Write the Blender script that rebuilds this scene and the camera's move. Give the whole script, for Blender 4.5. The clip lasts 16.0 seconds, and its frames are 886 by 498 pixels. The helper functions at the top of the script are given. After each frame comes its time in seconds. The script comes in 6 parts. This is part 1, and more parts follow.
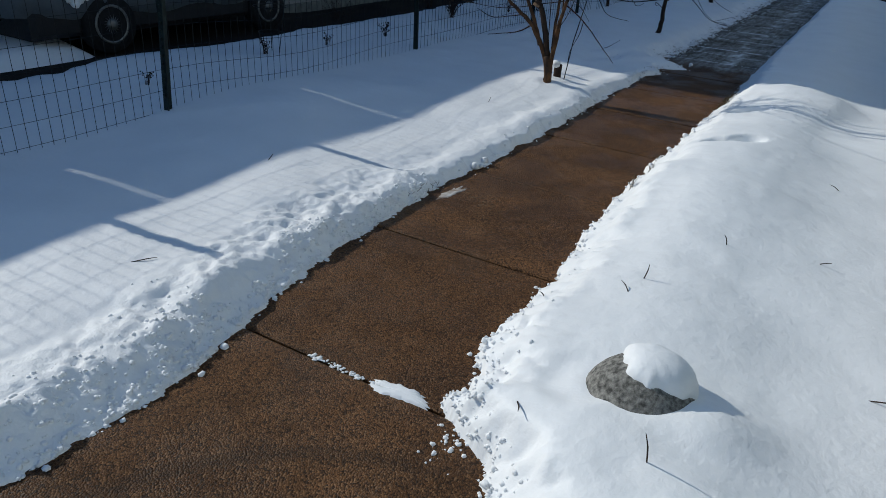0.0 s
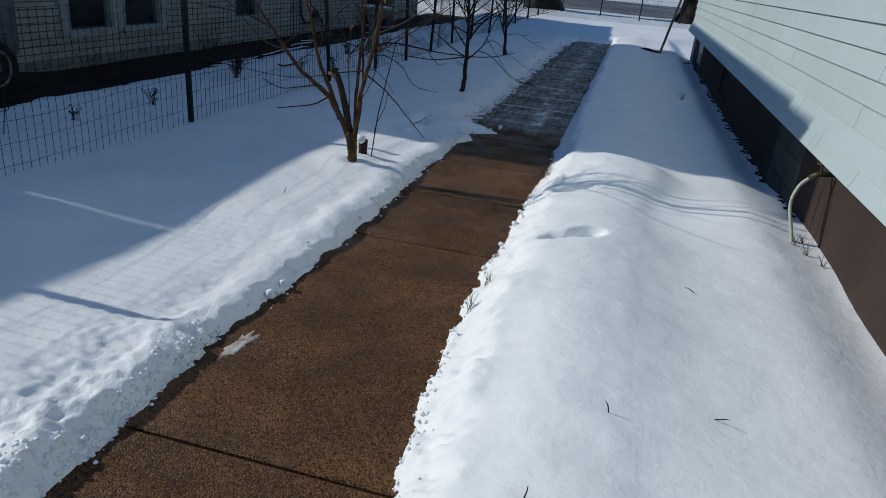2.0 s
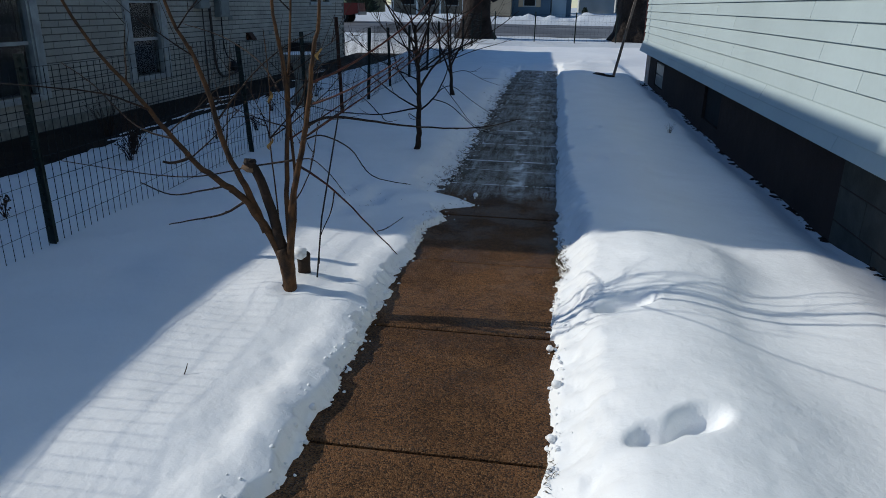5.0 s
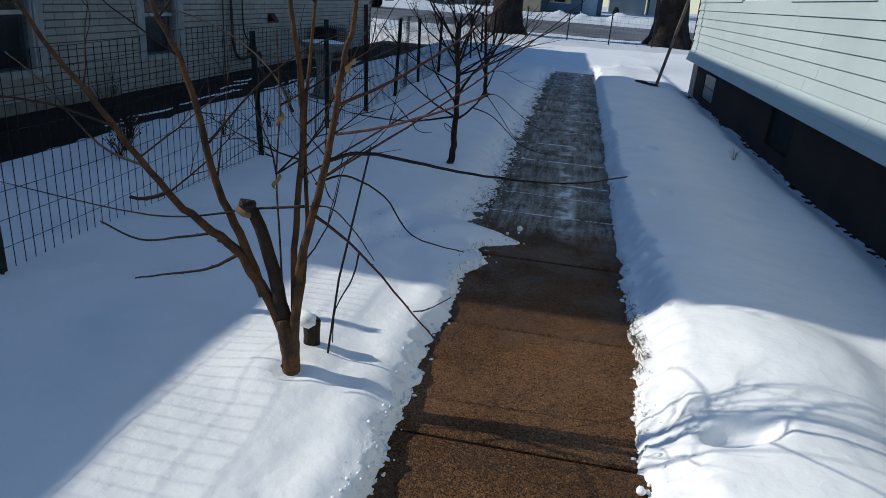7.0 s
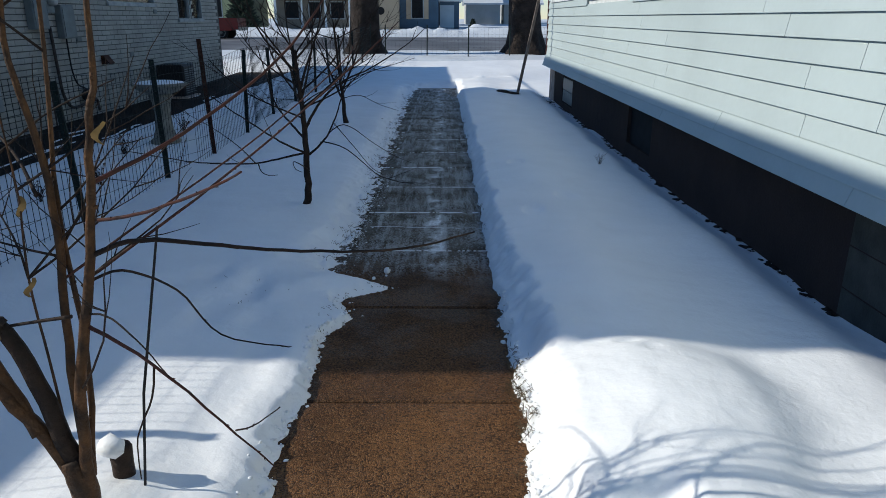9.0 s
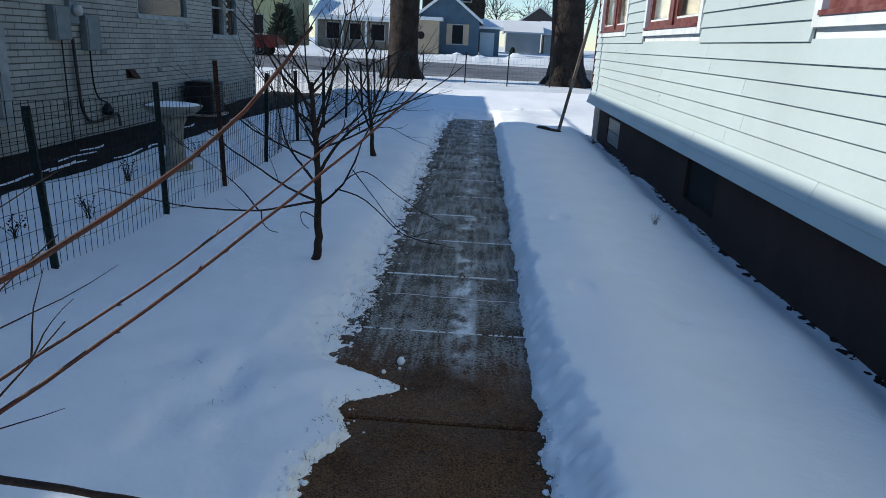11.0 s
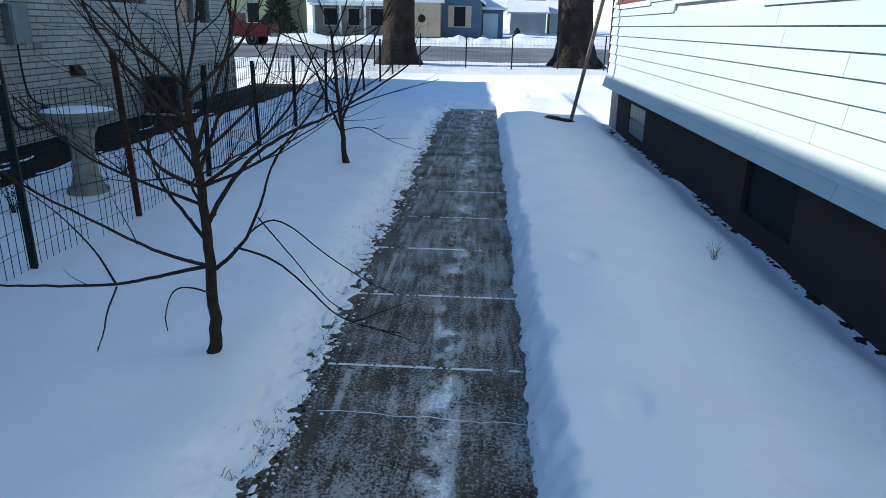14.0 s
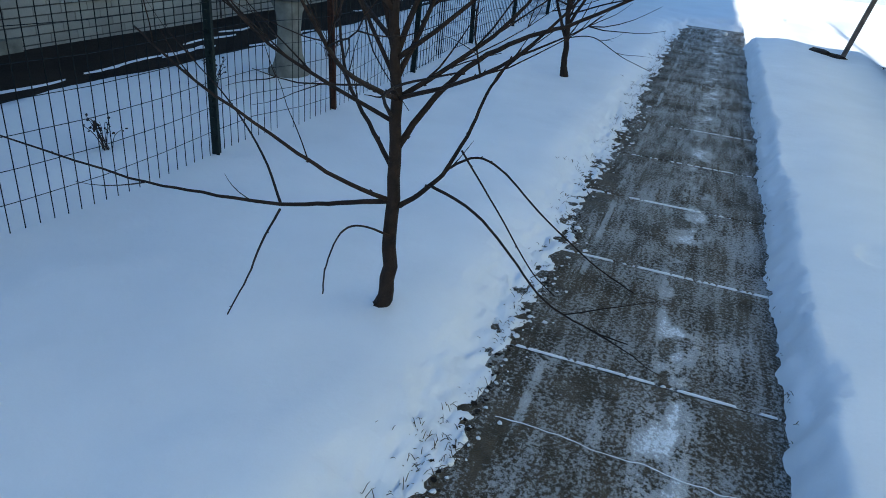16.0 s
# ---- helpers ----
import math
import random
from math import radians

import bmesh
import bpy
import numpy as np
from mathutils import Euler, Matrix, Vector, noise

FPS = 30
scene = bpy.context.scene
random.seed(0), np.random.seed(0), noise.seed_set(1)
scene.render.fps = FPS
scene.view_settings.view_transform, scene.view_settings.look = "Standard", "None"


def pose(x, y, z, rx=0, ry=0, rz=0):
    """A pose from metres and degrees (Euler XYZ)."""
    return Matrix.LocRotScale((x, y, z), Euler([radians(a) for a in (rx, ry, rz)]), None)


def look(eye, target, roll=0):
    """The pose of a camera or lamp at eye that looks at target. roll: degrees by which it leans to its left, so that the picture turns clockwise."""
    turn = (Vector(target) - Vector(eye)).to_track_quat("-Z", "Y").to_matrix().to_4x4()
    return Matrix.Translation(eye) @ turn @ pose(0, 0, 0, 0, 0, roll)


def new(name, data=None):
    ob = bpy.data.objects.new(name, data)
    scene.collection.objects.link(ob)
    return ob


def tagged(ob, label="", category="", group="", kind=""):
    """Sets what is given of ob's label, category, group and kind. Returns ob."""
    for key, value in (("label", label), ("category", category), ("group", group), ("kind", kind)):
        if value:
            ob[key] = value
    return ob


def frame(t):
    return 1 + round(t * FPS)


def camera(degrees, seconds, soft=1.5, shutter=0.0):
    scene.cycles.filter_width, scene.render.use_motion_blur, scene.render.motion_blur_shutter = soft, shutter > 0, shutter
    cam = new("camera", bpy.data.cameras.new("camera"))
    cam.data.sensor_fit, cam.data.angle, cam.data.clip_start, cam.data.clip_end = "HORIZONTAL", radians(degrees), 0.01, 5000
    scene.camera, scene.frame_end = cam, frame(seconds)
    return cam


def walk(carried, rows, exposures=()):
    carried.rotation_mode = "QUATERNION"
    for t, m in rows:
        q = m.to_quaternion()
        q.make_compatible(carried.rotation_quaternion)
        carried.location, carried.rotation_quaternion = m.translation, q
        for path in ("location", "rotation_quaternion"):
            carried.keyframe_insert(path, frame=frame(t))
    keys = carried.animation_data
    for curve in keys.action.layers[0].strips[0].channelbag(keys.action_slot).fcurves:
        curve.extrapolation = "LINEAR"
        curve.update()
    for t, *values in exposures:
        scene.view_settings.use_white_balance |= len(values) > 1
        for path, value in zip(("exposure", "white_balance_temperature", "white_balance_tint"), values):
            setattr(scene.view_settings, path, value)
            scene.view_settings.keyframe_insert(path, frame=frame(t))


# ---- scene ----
cam = camera(65.4, 16.0, soft=0.45)
METRES, EYE, TILT, LEAN, TURN = 8.634, 1.58, 0.0, 0.0, 29.6
ROWS = [
    (0.0, 0.0, 0.0, 0.0, 1.59, -26.62, -3.17),
    (0.5, 0.0038, 0.0291, 0.0028, -0.24, -23.65, -0.42),
    (1.0, 0.0186, 0.0675, 0.0037, -6.08, -25.17, -1.75),
    (1.5, 0.0204, 0.0951, 0.0054, -8.94, -24.0, -4.4),
    (2.0, 0.0126, 0.1282, 0.0085, -14.45, -22.31, -4.96),
    (2.5, 0.0136, 0.1569, 0.0043, -14.25, -21.99, -3.41),
    (3.0, 0.0203, 0.2066, 0.0024, -13.48, -22.65, -2.74),
    (3.5, 0.0167, 0.2341, 0.0068, -12.18, -21.25, -3.13),
    (4.0, 0.0238, 0.268, 0.0091, -19.79, -19.2, -2.17),
    (4.5, 0.036, 0.3054, 0.0053, -20.96, -19.26, -0.61),
    (7.0, 0.0654, 0.4602, 0.0083, -18.65, -20.38, -4.34),
    (7.5, 0.067, 0.4797, 0.0177, -22.21, -17.31, -3.23),
    (8.0, 0.07, 0.4889, 0.0148, -26.38, -17.47, -4.37),
    (8.5, 0.0809, 0.4887, 0.0128, -28.93, -18.3, -3.04),
    (9.0, 0.1099, 0.5074, 0.0108, -29.61, -18.51, -0.15),
    (9.5, 0.1209, 0.5235, 0.0199, -26.9, -15.63, -1.91),
    (10.0, 0.1317, 0.5523, 0.0184, -26.64, -16.81, -2.77),
    (12.5, 0.2132, 0.6991, 0.0172, -24.18, -16.45, -2.86),
    (13.0, 0.2367, 0.7329, 0.0153, -21.05, -17.4, -2.15),
    (13.5, 0.2558, 0.7546, 0.0135, -21.7, -17.98, -1.52),
    (14.0, 0.2837, 0.7908, 0.0101, -26.12, -17.9, -0.95),
    (14.5, 0.2966, 0.8216, 0.007, -24.0, -18.19, -1.27),
    (15.0, 0.311, 0.85, 0.0056, -19.98, -21.3, -0.09),
    (15.5, 0.3073, 0.8675, 0.0014, -14.68, -23.66, -1.84),
    (16.0, 0.2991, 0.8946, -0.0031, -8.57, -26.35, -4.95),
]
EXPOSURES = [(0.0, -0.56, 5550, 5), (4.5, -0.50, 5600, 6), (8.5, -0.09, 5750, 6), (10.0, 0.0, 5750, 6), (12.5, 0.60, 5750, 5), (14.0, 0.68, 5750, 4), (15.2, 0.84, 5850, 3), (16.0, 0.92, 5900, 2)]
walk(cam, [(t, pose(0, 0, EYE, TILT, LEAN, TURN) @ pose(METRES * x, METRES * y, METRES * z, 90 + pitch, roll, yaw)) for t, x, y, z, yaw, pitch, roll in ROWS], EXPOSURES)

# ---- light ----
SUN_ELEV, SUN_DIR = 31.0, Vector((1.0, 0.03))          # the way the shadows fall, on the plan
world = bpy.data.worlds.new("sky")
scene.world = world
world.use_nodes = True
sky = world.node_tree.nodes.new("ShaderNodeTexSky")
sky.sky_type, sky.sun_disc = "NISHITA", False
sky.sun_elevation = radians(SUN_ELEV)
sky.sun_rotation = math.atan2(-SUN_DIR.x, -SUN_DIR.y)
sky.air_density, sky.dust_density, sky.ozone_density = 1.0, 0.0, 3.5
deep = world.node_tree.nodes.new("ShaderNodeHueSaturation")       # a deep, clear winter blue
deep.inputs["Saturation"].default_value = 0.98
world.node_tree.links.new(sky.outputs[0], deep.inputs["Color"])
world.node_tree.links.new(deep.outputs[0], world.node_tree.nodes["Background"].inputs[0])
world.node_tree.nodes["Background"].inputs[1].default_value = 0.124
lamp = bpy.data.lights.new("sun", "SUN")
lamp.energy, lamp.angle, lamp.color = 4.6, radians(0.55), (1.0, 0.87, 0.69)
sun = new("sun", lamp)
_s = SUN_DIR.normalized()
sun.matrix_world = look((0, 0, 0), (_s.x, _s.y, -math.tan(radians(SUN_ELEV))))
sun.location = (-30, 0, 30)

# ---- materials ----
def material(name, colour, rough=0.6, metal=0.0, vary=0.15, scale=8.0, fine=60.0, bump=0.2, depth=0.01, colour2=None, rand=0.0, spec=0.22, island=0.0):
    """A surface with broad and fine variation and a fine relief; rand: how much pieces differ."""
    m = bpy.data.materials.new(name)
    m.use_nodes = True
    nt, n, l = m.node_tree, m.node_tree.nodes, m.node_tree.links
    b = n["Principled BSDF"]
    b.inputs["Roughness"].default_value, b.inputs["Metallic"].default_value = rough, metal
    b.inputs["Specular IOR Level"].default_value = spec
    geo = n.new("ShaderNodeNewGeometry")
    n1, n2 = n.new("ShaderNodeTexNoise"), n.new("ShaderNodeTexNoise")
    for node, s, d in ((n1, scale, 4), (n2, fine, 3)):
        node.inputs["Scale"].default_value, node.inputs["Detail"].default_value = s, d
        l.new(geo.outputs["Position"], node.inputs["Vector"])
    c2 = colour2 or tuple(c * (1 - vary * 1.6) for c in colour)
    mix = n.new("ShaderNodeMix")
    mix.data_type = "RGBA"
    ramp = n.new("ShaderNodeMapRange")
    ramp.inputs[1].default_value, ramp.inputs[2].default_value = 0.35, 0.68
    l.new(n1.outputs[0], ramp.inputs[0])
    l.new(ramp.outputs[0], mix.inputs[0])
    mix.inputs[6].default_value, mix.inputs[7].default_value = (*colour, 1), (*c2, 1)
    hsv = n.new("ShaderNodeHueSaturation")
    l.new(mix.outputs[2], hsv.inputs["Color"])
    add = n.new("ShaderNodeMath")
    add.operation = "MULTIPLY_ADD"
    l.new(n2.outputs[0], add.inputs[0])
    add.inputs[1].default_value, add.inputs[2].default_value = vary * 1.5, 1 - vary * 0.75
    last = add
    if rand or island:
        info = n.new("ShaderNodeObjectInfo") if rand else geo
        out = info.outputs["Random"] if rand else geo.outputs["Random Per Island"]
        k = n.new("ShaderNodeMath")
        k.operation = "MULTIPLY_ADD"
        l.new(out, k.inputs[0])
        k.inputs[1].default_value = rand or island
        l.new(add.outputs[0], k.inputs[2])
        last = n.new("ShaderNodeMath")
        last.operation = "SUBTRACT"
        l.new(k.outputs[0], last.inputs[0])
        last.inputs[1].default_value = (rand or island) / 2
    l.new(last.outputs[0], hsv.inputs["Value"])
    l.new(hsv.outputs[0], b.inputs["Base Color"])
    if bump:
        bp = n.new("ShaderNodeBump")
        bp.inputs["Strength"].default_value, bp.inputs["Distance"].default_value = bump, depth
        l.new(n2.outputs[0], bp.inputs["Height"])
        l.new(bp.outputs[0], b.inputs["Normal"])
    return m


def add_bump(m, scale, strength, dist):
    """A second, broader relief under the first."""
    n, l = m.node_tree.nodes, m.node_tree.links
    b = n["Principled BSDF"]
    nz, bp, geo = n.new("ShaderNodeTexNoise"), n.new("ShaderNodeBump"), n.new("ShaderNodeNewGeometry")
    nz.inputs["Scale"].default_value, nz.inputs["Detail"].default_value = scale, 5
    l.new(geo.outputs["Position"], nz.inputs["Vector"])
    l.new(nz.outputs[0], bp.inputs["Height"])
    bp.inputs["Strength"].default_value, bp.inputs["Distance"].default_value = strength, dist
    old = b.inputs["Normal"].links
    if old:
        l.new(old[0].from_socket, bp.inputs["Normal"])
    l.new(bp.outputs[0], b.inputs["Normal"])
    return m


SNOW = add_bump(material("snow", (0.88, 0.89, 0.9), 0.55, vary=0.03, scale=2.5, fine=170, bump=0.22, depth=0.003, spec=0.3), 34, 0.28, 0.01)
add_bump(SNOW, 13, 0.2, 0.02)
SNOW_LOOSE = add_bump(material("loose_snow", (0.88, 0.89, 0.9), 0.6, vary=0.03, scale=2.5, fine=150, bump=0.35, depth=0.004, spec=0.25), 60, 0.4, 0.012)
THIN_SNOW = material("thin_dirty_snow", (0.62, 0.6, 0.57), 0.6, vary=0.2, scale=22, fine=110, bump=0.5, depth=0.004, colour2=(0.2, 0.13, 0.08))
# far snow and roofs: sunlit glare held down by a greyer colour
SNOW_FAR = material("snow_far_dimmed", (0.66, 0.69, 0.72), 0.6, vary=0.06, scale=0.5, fine=6, bump=0.6, depth=0.08, spec=0.3)
ASPHALT = add_bump(material("asphalt", (0.021, 0.017, 0.014), 0.85, vary=0.4, scale=1.4, fine=150, bump=0.6, depth=0.006, colour2=(0.034, 0.026, 0.02), spec=0.1), 12, 0.4, 0.02)
ROAD = material("road_asphalt", (0.075, 0.075, 0.078), 0.6, vary=0.25, scale=0.35, fine=20, colour2=(0.17, 0.17, 0.175))
BRICK = material("painted_brick", (0.36, 0.355, 0.32), 0.7, vary=0.16, scale=1.2, fine=45, bump=0.5, depth=0.004, rand=0.16)
BRICK_J = material("painted_brick_rest", (0.36, 0.355, 0.32), 0.7, vary=0.16, scale=1.2, fine=45, bump=0.5, depth=0.004, island=0.16)
MORTAR = material("mortar", (0.12, 0.12, 0.113), 0.9, vary=0.25, fine=80)
SIDING = material("painted_siding", (0.45, 0.52, 0.525), 0.5, vary=0.06, scale=0.8, fine=24, bump=0.15, depth=0.003, rand=0.05)
FOUND = add_bump(material("foundation_paint", (0.056, 0.039, 0.033), 0.85, vary=0.25, scale=1.3, fine=70, bump=0.5, depth=0.006, colour2=(0.04, 0.03, 0.027), spec=0.08), 7, 0.4, 0.02)
FOUND_C = add_bump(material("bare_concrete", (0.5, 0.4, 0.33), 0.8, vary=0.3, scale=6, fine=90), 14, 0.5, 0.015)
REDWOOD = material("red_window_paint", (0.11, 0.03, 0.026), 0.5, vary=0.3, scale=12, fine=70, colour2=(0.2, 0.09, 0.08))
CURTAIN = material("blind", (0.5, 0.46, 0.38), 0.8, vary=0.1, scale=3, fine=50)
TRIM = material("grey_white_trim", (0.36, 0.385, 0.39), 0.6, vary=0.2, scale=5, fine=60, bump=0.2)
WHITE = material("white_paint", (0.72, 0.75, 0.76), 0.5, vary=0.12, scale=6, fine=60, bump=0.1)
DARKRED = material("corner_board_paint", (0.1, 0.028, 0.024), 0.6, vary=0.3, scale=9)
# near-black: unlit rooms' darkness put into colour; plain colour on the wreath
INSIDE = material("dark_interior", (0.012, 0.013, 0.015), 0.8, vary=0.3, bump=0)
SHINGLE = material("roof_shingle", (0.09, 0.085, 0.08), 0.85, vary=0.3, scale=5, fine=40)
PAINTED = material("green_post_paint", (0.012, 0.022, 0.02), 0.5, vary=0.35, scale=20, fine=120)
RUST = material("rusty_steel", (0.08, 0.035, 0.022), 0.7, 0.3, vary=0.4, scale=18, fine=120)
WIRE = material("coated_wire", (0.005, 0.008, 0.009), 0.45, vary=0.3, scale=30, bump=0)
BARK = add_bump(material("young_bark", (0.105, 0.05, 0.019), 0.65, vary=0.5, scale=14, fine=130, bump=0.8, depth=0.004, colour2=(0.026, 0.016, 0.010)), 34, 0.8, 0.012)
BARK_B = add_bump(material("dark_or_backlit_bark", (0.04, 0.024, 0.016), 0.75, vary=0.35, scale=16, fine=170, bump=0.7, depth=0.004, colour2=(0.018, 0.013, 0.010)), 45, 0.8, 0.01)
TWIG = material("red_twig_bark", (0.075, 0.024, 0.015), 0.55, vary=0.35, scale=25, fine=150, bump=0.4, depth=0.002, colour2=(0.04, 0.02, 0.015))
CUTWOOD = material("cut_wood", (0.2, 0.13, 0.08), 0.8, vary=0.3, scale=30)
OLDBARK = add_bump(material("elm_bark", (0.042, 0.032, 0.027), 0.9, vary=0.4, scale=3, fine=25, bump=1.0, depth=0.06), 7, 0.9, 0.12)
LEAF = material("dead_leaf", (0.32, 0.2, 0.07), 0.7, vary=0.3, scale=30)
DRYGRASS = material("dry_grass", (0.12, 0.09, 0.05), 0.8, vary=0.4, scale=20)
DIRT = material("wet_soil", (0.035, 0.025, 0.018), 0.8, vary=0.4, scale=20, fine=90, bump=0.8, depth=0.01)
BALL = add_bump(material("pebbled_concrete", (0.34, 0.33, 0.30), 0.85, vary=0.4, scale=60, fine=220, bump=1.0, depth=0.004, colour2=(0.07, 0.068, 0.062)), 110, 0.9, 0.006)
BATH = add_bump(material("cast_concrete", (0.23, 0.23, 0.2), 0.8, vary=0.25, scale=9, fine=100), 20, 0.4, 0.01)
TARP = material("silver_cover", (0.10, 0.115, 0.13), 0.45, vary=0.18, scale=4, fine=40, bump=0.25, depth=0.01)
TYRE = material("tyre_rubber", (0.015, 0.015, 0.016), 0.8, vary=0.3, scale=20)
CHROME = material("dull_hubcap", (0.2, 0.2, 0.19), 0.4, 0.7, vary=0.2, scale=20, bump=0.05)
BOXGREY = material("grey_box_paint", (0.17, 0.195, 0.2), 0.5, vary=0.15, scale=6, bump=0.05)
PIPE = material("dark_pipe_paint", (0.06, 0.05, 0.047), 0.6, vary=0.3, scale=12, fine=80)
BLACK = material("black_plastic", (0.02, 0.02, 0.022), 0.5, vary=0.2)
BRASS = material("weathered_brass", (0.13, 0.1, 0.06), 0.5, 0.7, vary=0.4, scale=60)
HOSE = material("pale_hose", (0.5, 0.53, 0.42), 0.5, vary=0.15, scale=25, bump=0.1)
POLEWOOD = material("weathered_board", (0.2, 0.16, 0.135), 0.8, vary=0.3, scale=10, fine=80)
TRUCKRED = material("red_car_paint", (0.13, 0.012, 0.014), 0.25, vary=0.1, scale=2, bump=0)
BLUEWALL = material("blue_siding", (0.075, 0.12, 0.17), 0.6, vary=0.12, scale=1, fine=5, bump=0.3, depth=0.02)
CREAM = material("cream_wall", (0.42, 0.34, 0.24), 0.6, vary=0.1, scale=1)
GREENWALL = material("pale_green_wall", (0.33, 0.35, 0.2), 0.6, vary=0.1, scale=1)
PALEBLUE = material("pale_blue_door", (0.4, 0.48, 0.54), 0.6, vary=0.08, scale=1)
TAN = material("tan_wall", (0.2, 0.175, 0.14), 0.7, vary=0.12, scale=1)
GARAGE = material("white_wall", (0.46, 0.46, 0.44), 0.7, vary=0.1, scale=1)
EVERGREEN = material("evergreen", (0.03, 0.045, 0.03), 0.8, vary=0.4, scale=6)


def glass(name, tint):
    m = bpy.data.materials.new(name)
    m.use_nodes = True
    b = m.node_tree.nodes["Principled BSDF"]
    b.inputs["Base Color"].default_value = (*tint, 1)
    b.inputs["Roughness"].default_value = 0.06
    b.inputs["Transmission Weight"].default_value = 1.0
    b.inputs["IOR"].default_value = 1.2
    return m


GLASS = glass("window_glass", (0.85, 0.88, 0.88))
BLOCKGLASS = glass("glass_block", (0.3, 0.32, 0.3))
BLOCKGLASS.node_tree.nodes["Principled BSDF"].inputs["Roughness"].default_value = 0.35
BLOCKGLASS.node_tree.nodes["Principled BSDF"].inputs["Transmission Weight"].default_value = 0.4


def walk_concrete():
    """Exposed-aggregate concrete, wet and brown; past the melted stretch it wears a thin, scraped coat of frost."""
    m = bpy.data.materials.new("aggregate_concrete")
    m.use_nodes = True
    n, l = m.node_tree.nodes, m.node_tree.links
    b = n["Principled BSDF"]
    geo = n.new("ShaderNodeNewGeometry")
    pos = geo.outputs["Position"]

    def node(kind, **kw):
        q = n.new(kind)
        for k, v in kw.items():
            q.inputs[k].default_value = v
        return q

    def maths(op, a, c, d=None):
        q = n.new("ShaderNodeMath")
        q.operation = op
        q.use_clamp = op in ("MULTIPLY", "MULTIPLY_ADD", "ADD") and False
        for i, v in enumerate((a, c, d)):
            if v is None:
                continue
            if isinstance(v, (int, float)):
                q.inputs[i].default_value = v
            else:
                l.new(v, q.inputs[i])
        return q.outputs[0]

    def rng(v, lo, hi, to0=0.0, to1=1.0):
        q = n.new("ShaderNodeMapRange")
        q.interpolation_type = "SMOOTHSTEP"
        l.new(v, q.inputs[0])
        for i, k in enumerate((lo, hi, to0, to1)):
            q.inputs[i + 1].default_value = k
        return q.outputs[0]

    def noise_at(scale, stretch=(1, 1, 1), detail=4, rough=0.55):
        mp = n.new("ShaderNodeMapping")
        mp.inputs["Scale"].default_value = stretch
        l.new(pos, mp.inputs[0])
        q = node("ShaderNodeTexNoise", Scale=scale, Detail=detail, Roughness=rough)
        l.new(mp.outputs[0], q.inputs["Vector"])
        return q.outputs[0]

    def blend(f, a, c):
        q = n.new("ShaderNodeMix")
        q.data_type = "RGBA"
        l.new(f, q.inputs[0])
        for i, v in ((6, a), (7, c)):
            if isinstance(v, tuple):
                q.inputs[i].default_value = (*v, 1)
            else:
                l.new(v, q.inputs[i])
        return q.outputs[2]

    sep = n.new("ShaderNodeSeparateXYZ")
    l.new(pos, sep.inputs[0])
    X, Y = sep.outputs[0], sep.outputs[1]
    vor = node("ShaderNodeTexVoronoi", Scale=150.0)
    l.new(pos, vor.inputs["Vector"])
    pebble = n.new("ShaderNodeSeparateColor")
    l.new(vor.outputs["Color"], pebble.inputs[0])
    base = blend(rng(noise_at(1.9, detail=6, rough=0.6), 0.38, 0.62), (0.178, 0.086, 0.033), (0.10, 0.047, 0.018))
    base = blend(maths("MULTIPLY", pebble.outputs[0], 0.6), base, (0.03, 0.017, 0.009))
    light = maths("GREATER_THAN", pebble.outputs[1], 0.80)
    base = blend(maths("MULTIPLY", light, 0.24), base, (0.36, 0.21, 0.10))
    pit = maths("GREATER_THAN", pebble.outputs[2], 0.72)
    base = blend(maths("MULTIPLY", pit, 0.8), base, (0.016, 0.010, 0.006))
    info = n.new("ShaderNodeObjectInfo")
    # dry, pale patches
    base = blend(maths("MULTIPLY", rng(noise_at(3.1, detail=6, rough=0.65), 0.58, 0.78), 0.3), base, (0.24, 0.15, 0.09))
    # a faint curved mark where something round has dragged
    dx, dy = maths("SUBTRACT", X, -0.553), maths("SUBTRACT", Y, 0.360)
    ring = maths("ABSOLUTE", maths("SUBTRACT", maths("SQRT", maths("ADD", maths("MULTIPLY", dx, dx), maths("MULTIPLY", dy, dy)), 0.0), 1.071), 0.0)
    mark = maths("MULTIPLY", maths("SUBTRACT", 1.0, rng(ring, 0.012, 0.045)), maths("SUBTRACT", 1.0, rng(Y, 1.3, 1.5)))
    base = blend(maths("MULTIPLY", mark, 0.45), base, (0.03, 0.018, 0.010))
    grey = rng(Y, 8.6, 9.6)
    base = blend(maths("MULTIPLY", grey, 0.93), base, blend(rng(noise_at(5), 0.4, 0.6), (0.105, 0.083, 0.056), (0.056, 0.046, 0.029)))
    # frost: scraped along the way of the shovel, with a packed trail of steps
    speck = noise_at(78, (0.9, 0.8, 1), 6, 0.8)
    streak = noise_at(20, (1.0, 0.10, 1), 3, 0.6)
    patch = noise_at(3.2, (1, 0.9, 1), 4, 0.6)
    amount = maths("ADD", maths("MULTIPLY", speck, 0.92), maths("ADD", maths("MULTIPLY", streak, 0.36), maths("MULTIPLY", patch, 0.32)))
    amount = maths("MULTIPLY_ADD", rng(X, -1.98, -1.80), 0.05, maths("SUBTRACT", amount, 0.025))      # wet along the lawn
    trail = maths("SUBTRACT", 1.0, rng(maths("ABSOLUTE", maths("ADD", X, 1.40), 0.0), 0.03, 0.13))
    rim = maths("SUBTRACT", 1.0, rng(maths("ABSOLUTE", maths("ADD", X, 1.875), 0.0), 0.008, 0.022))
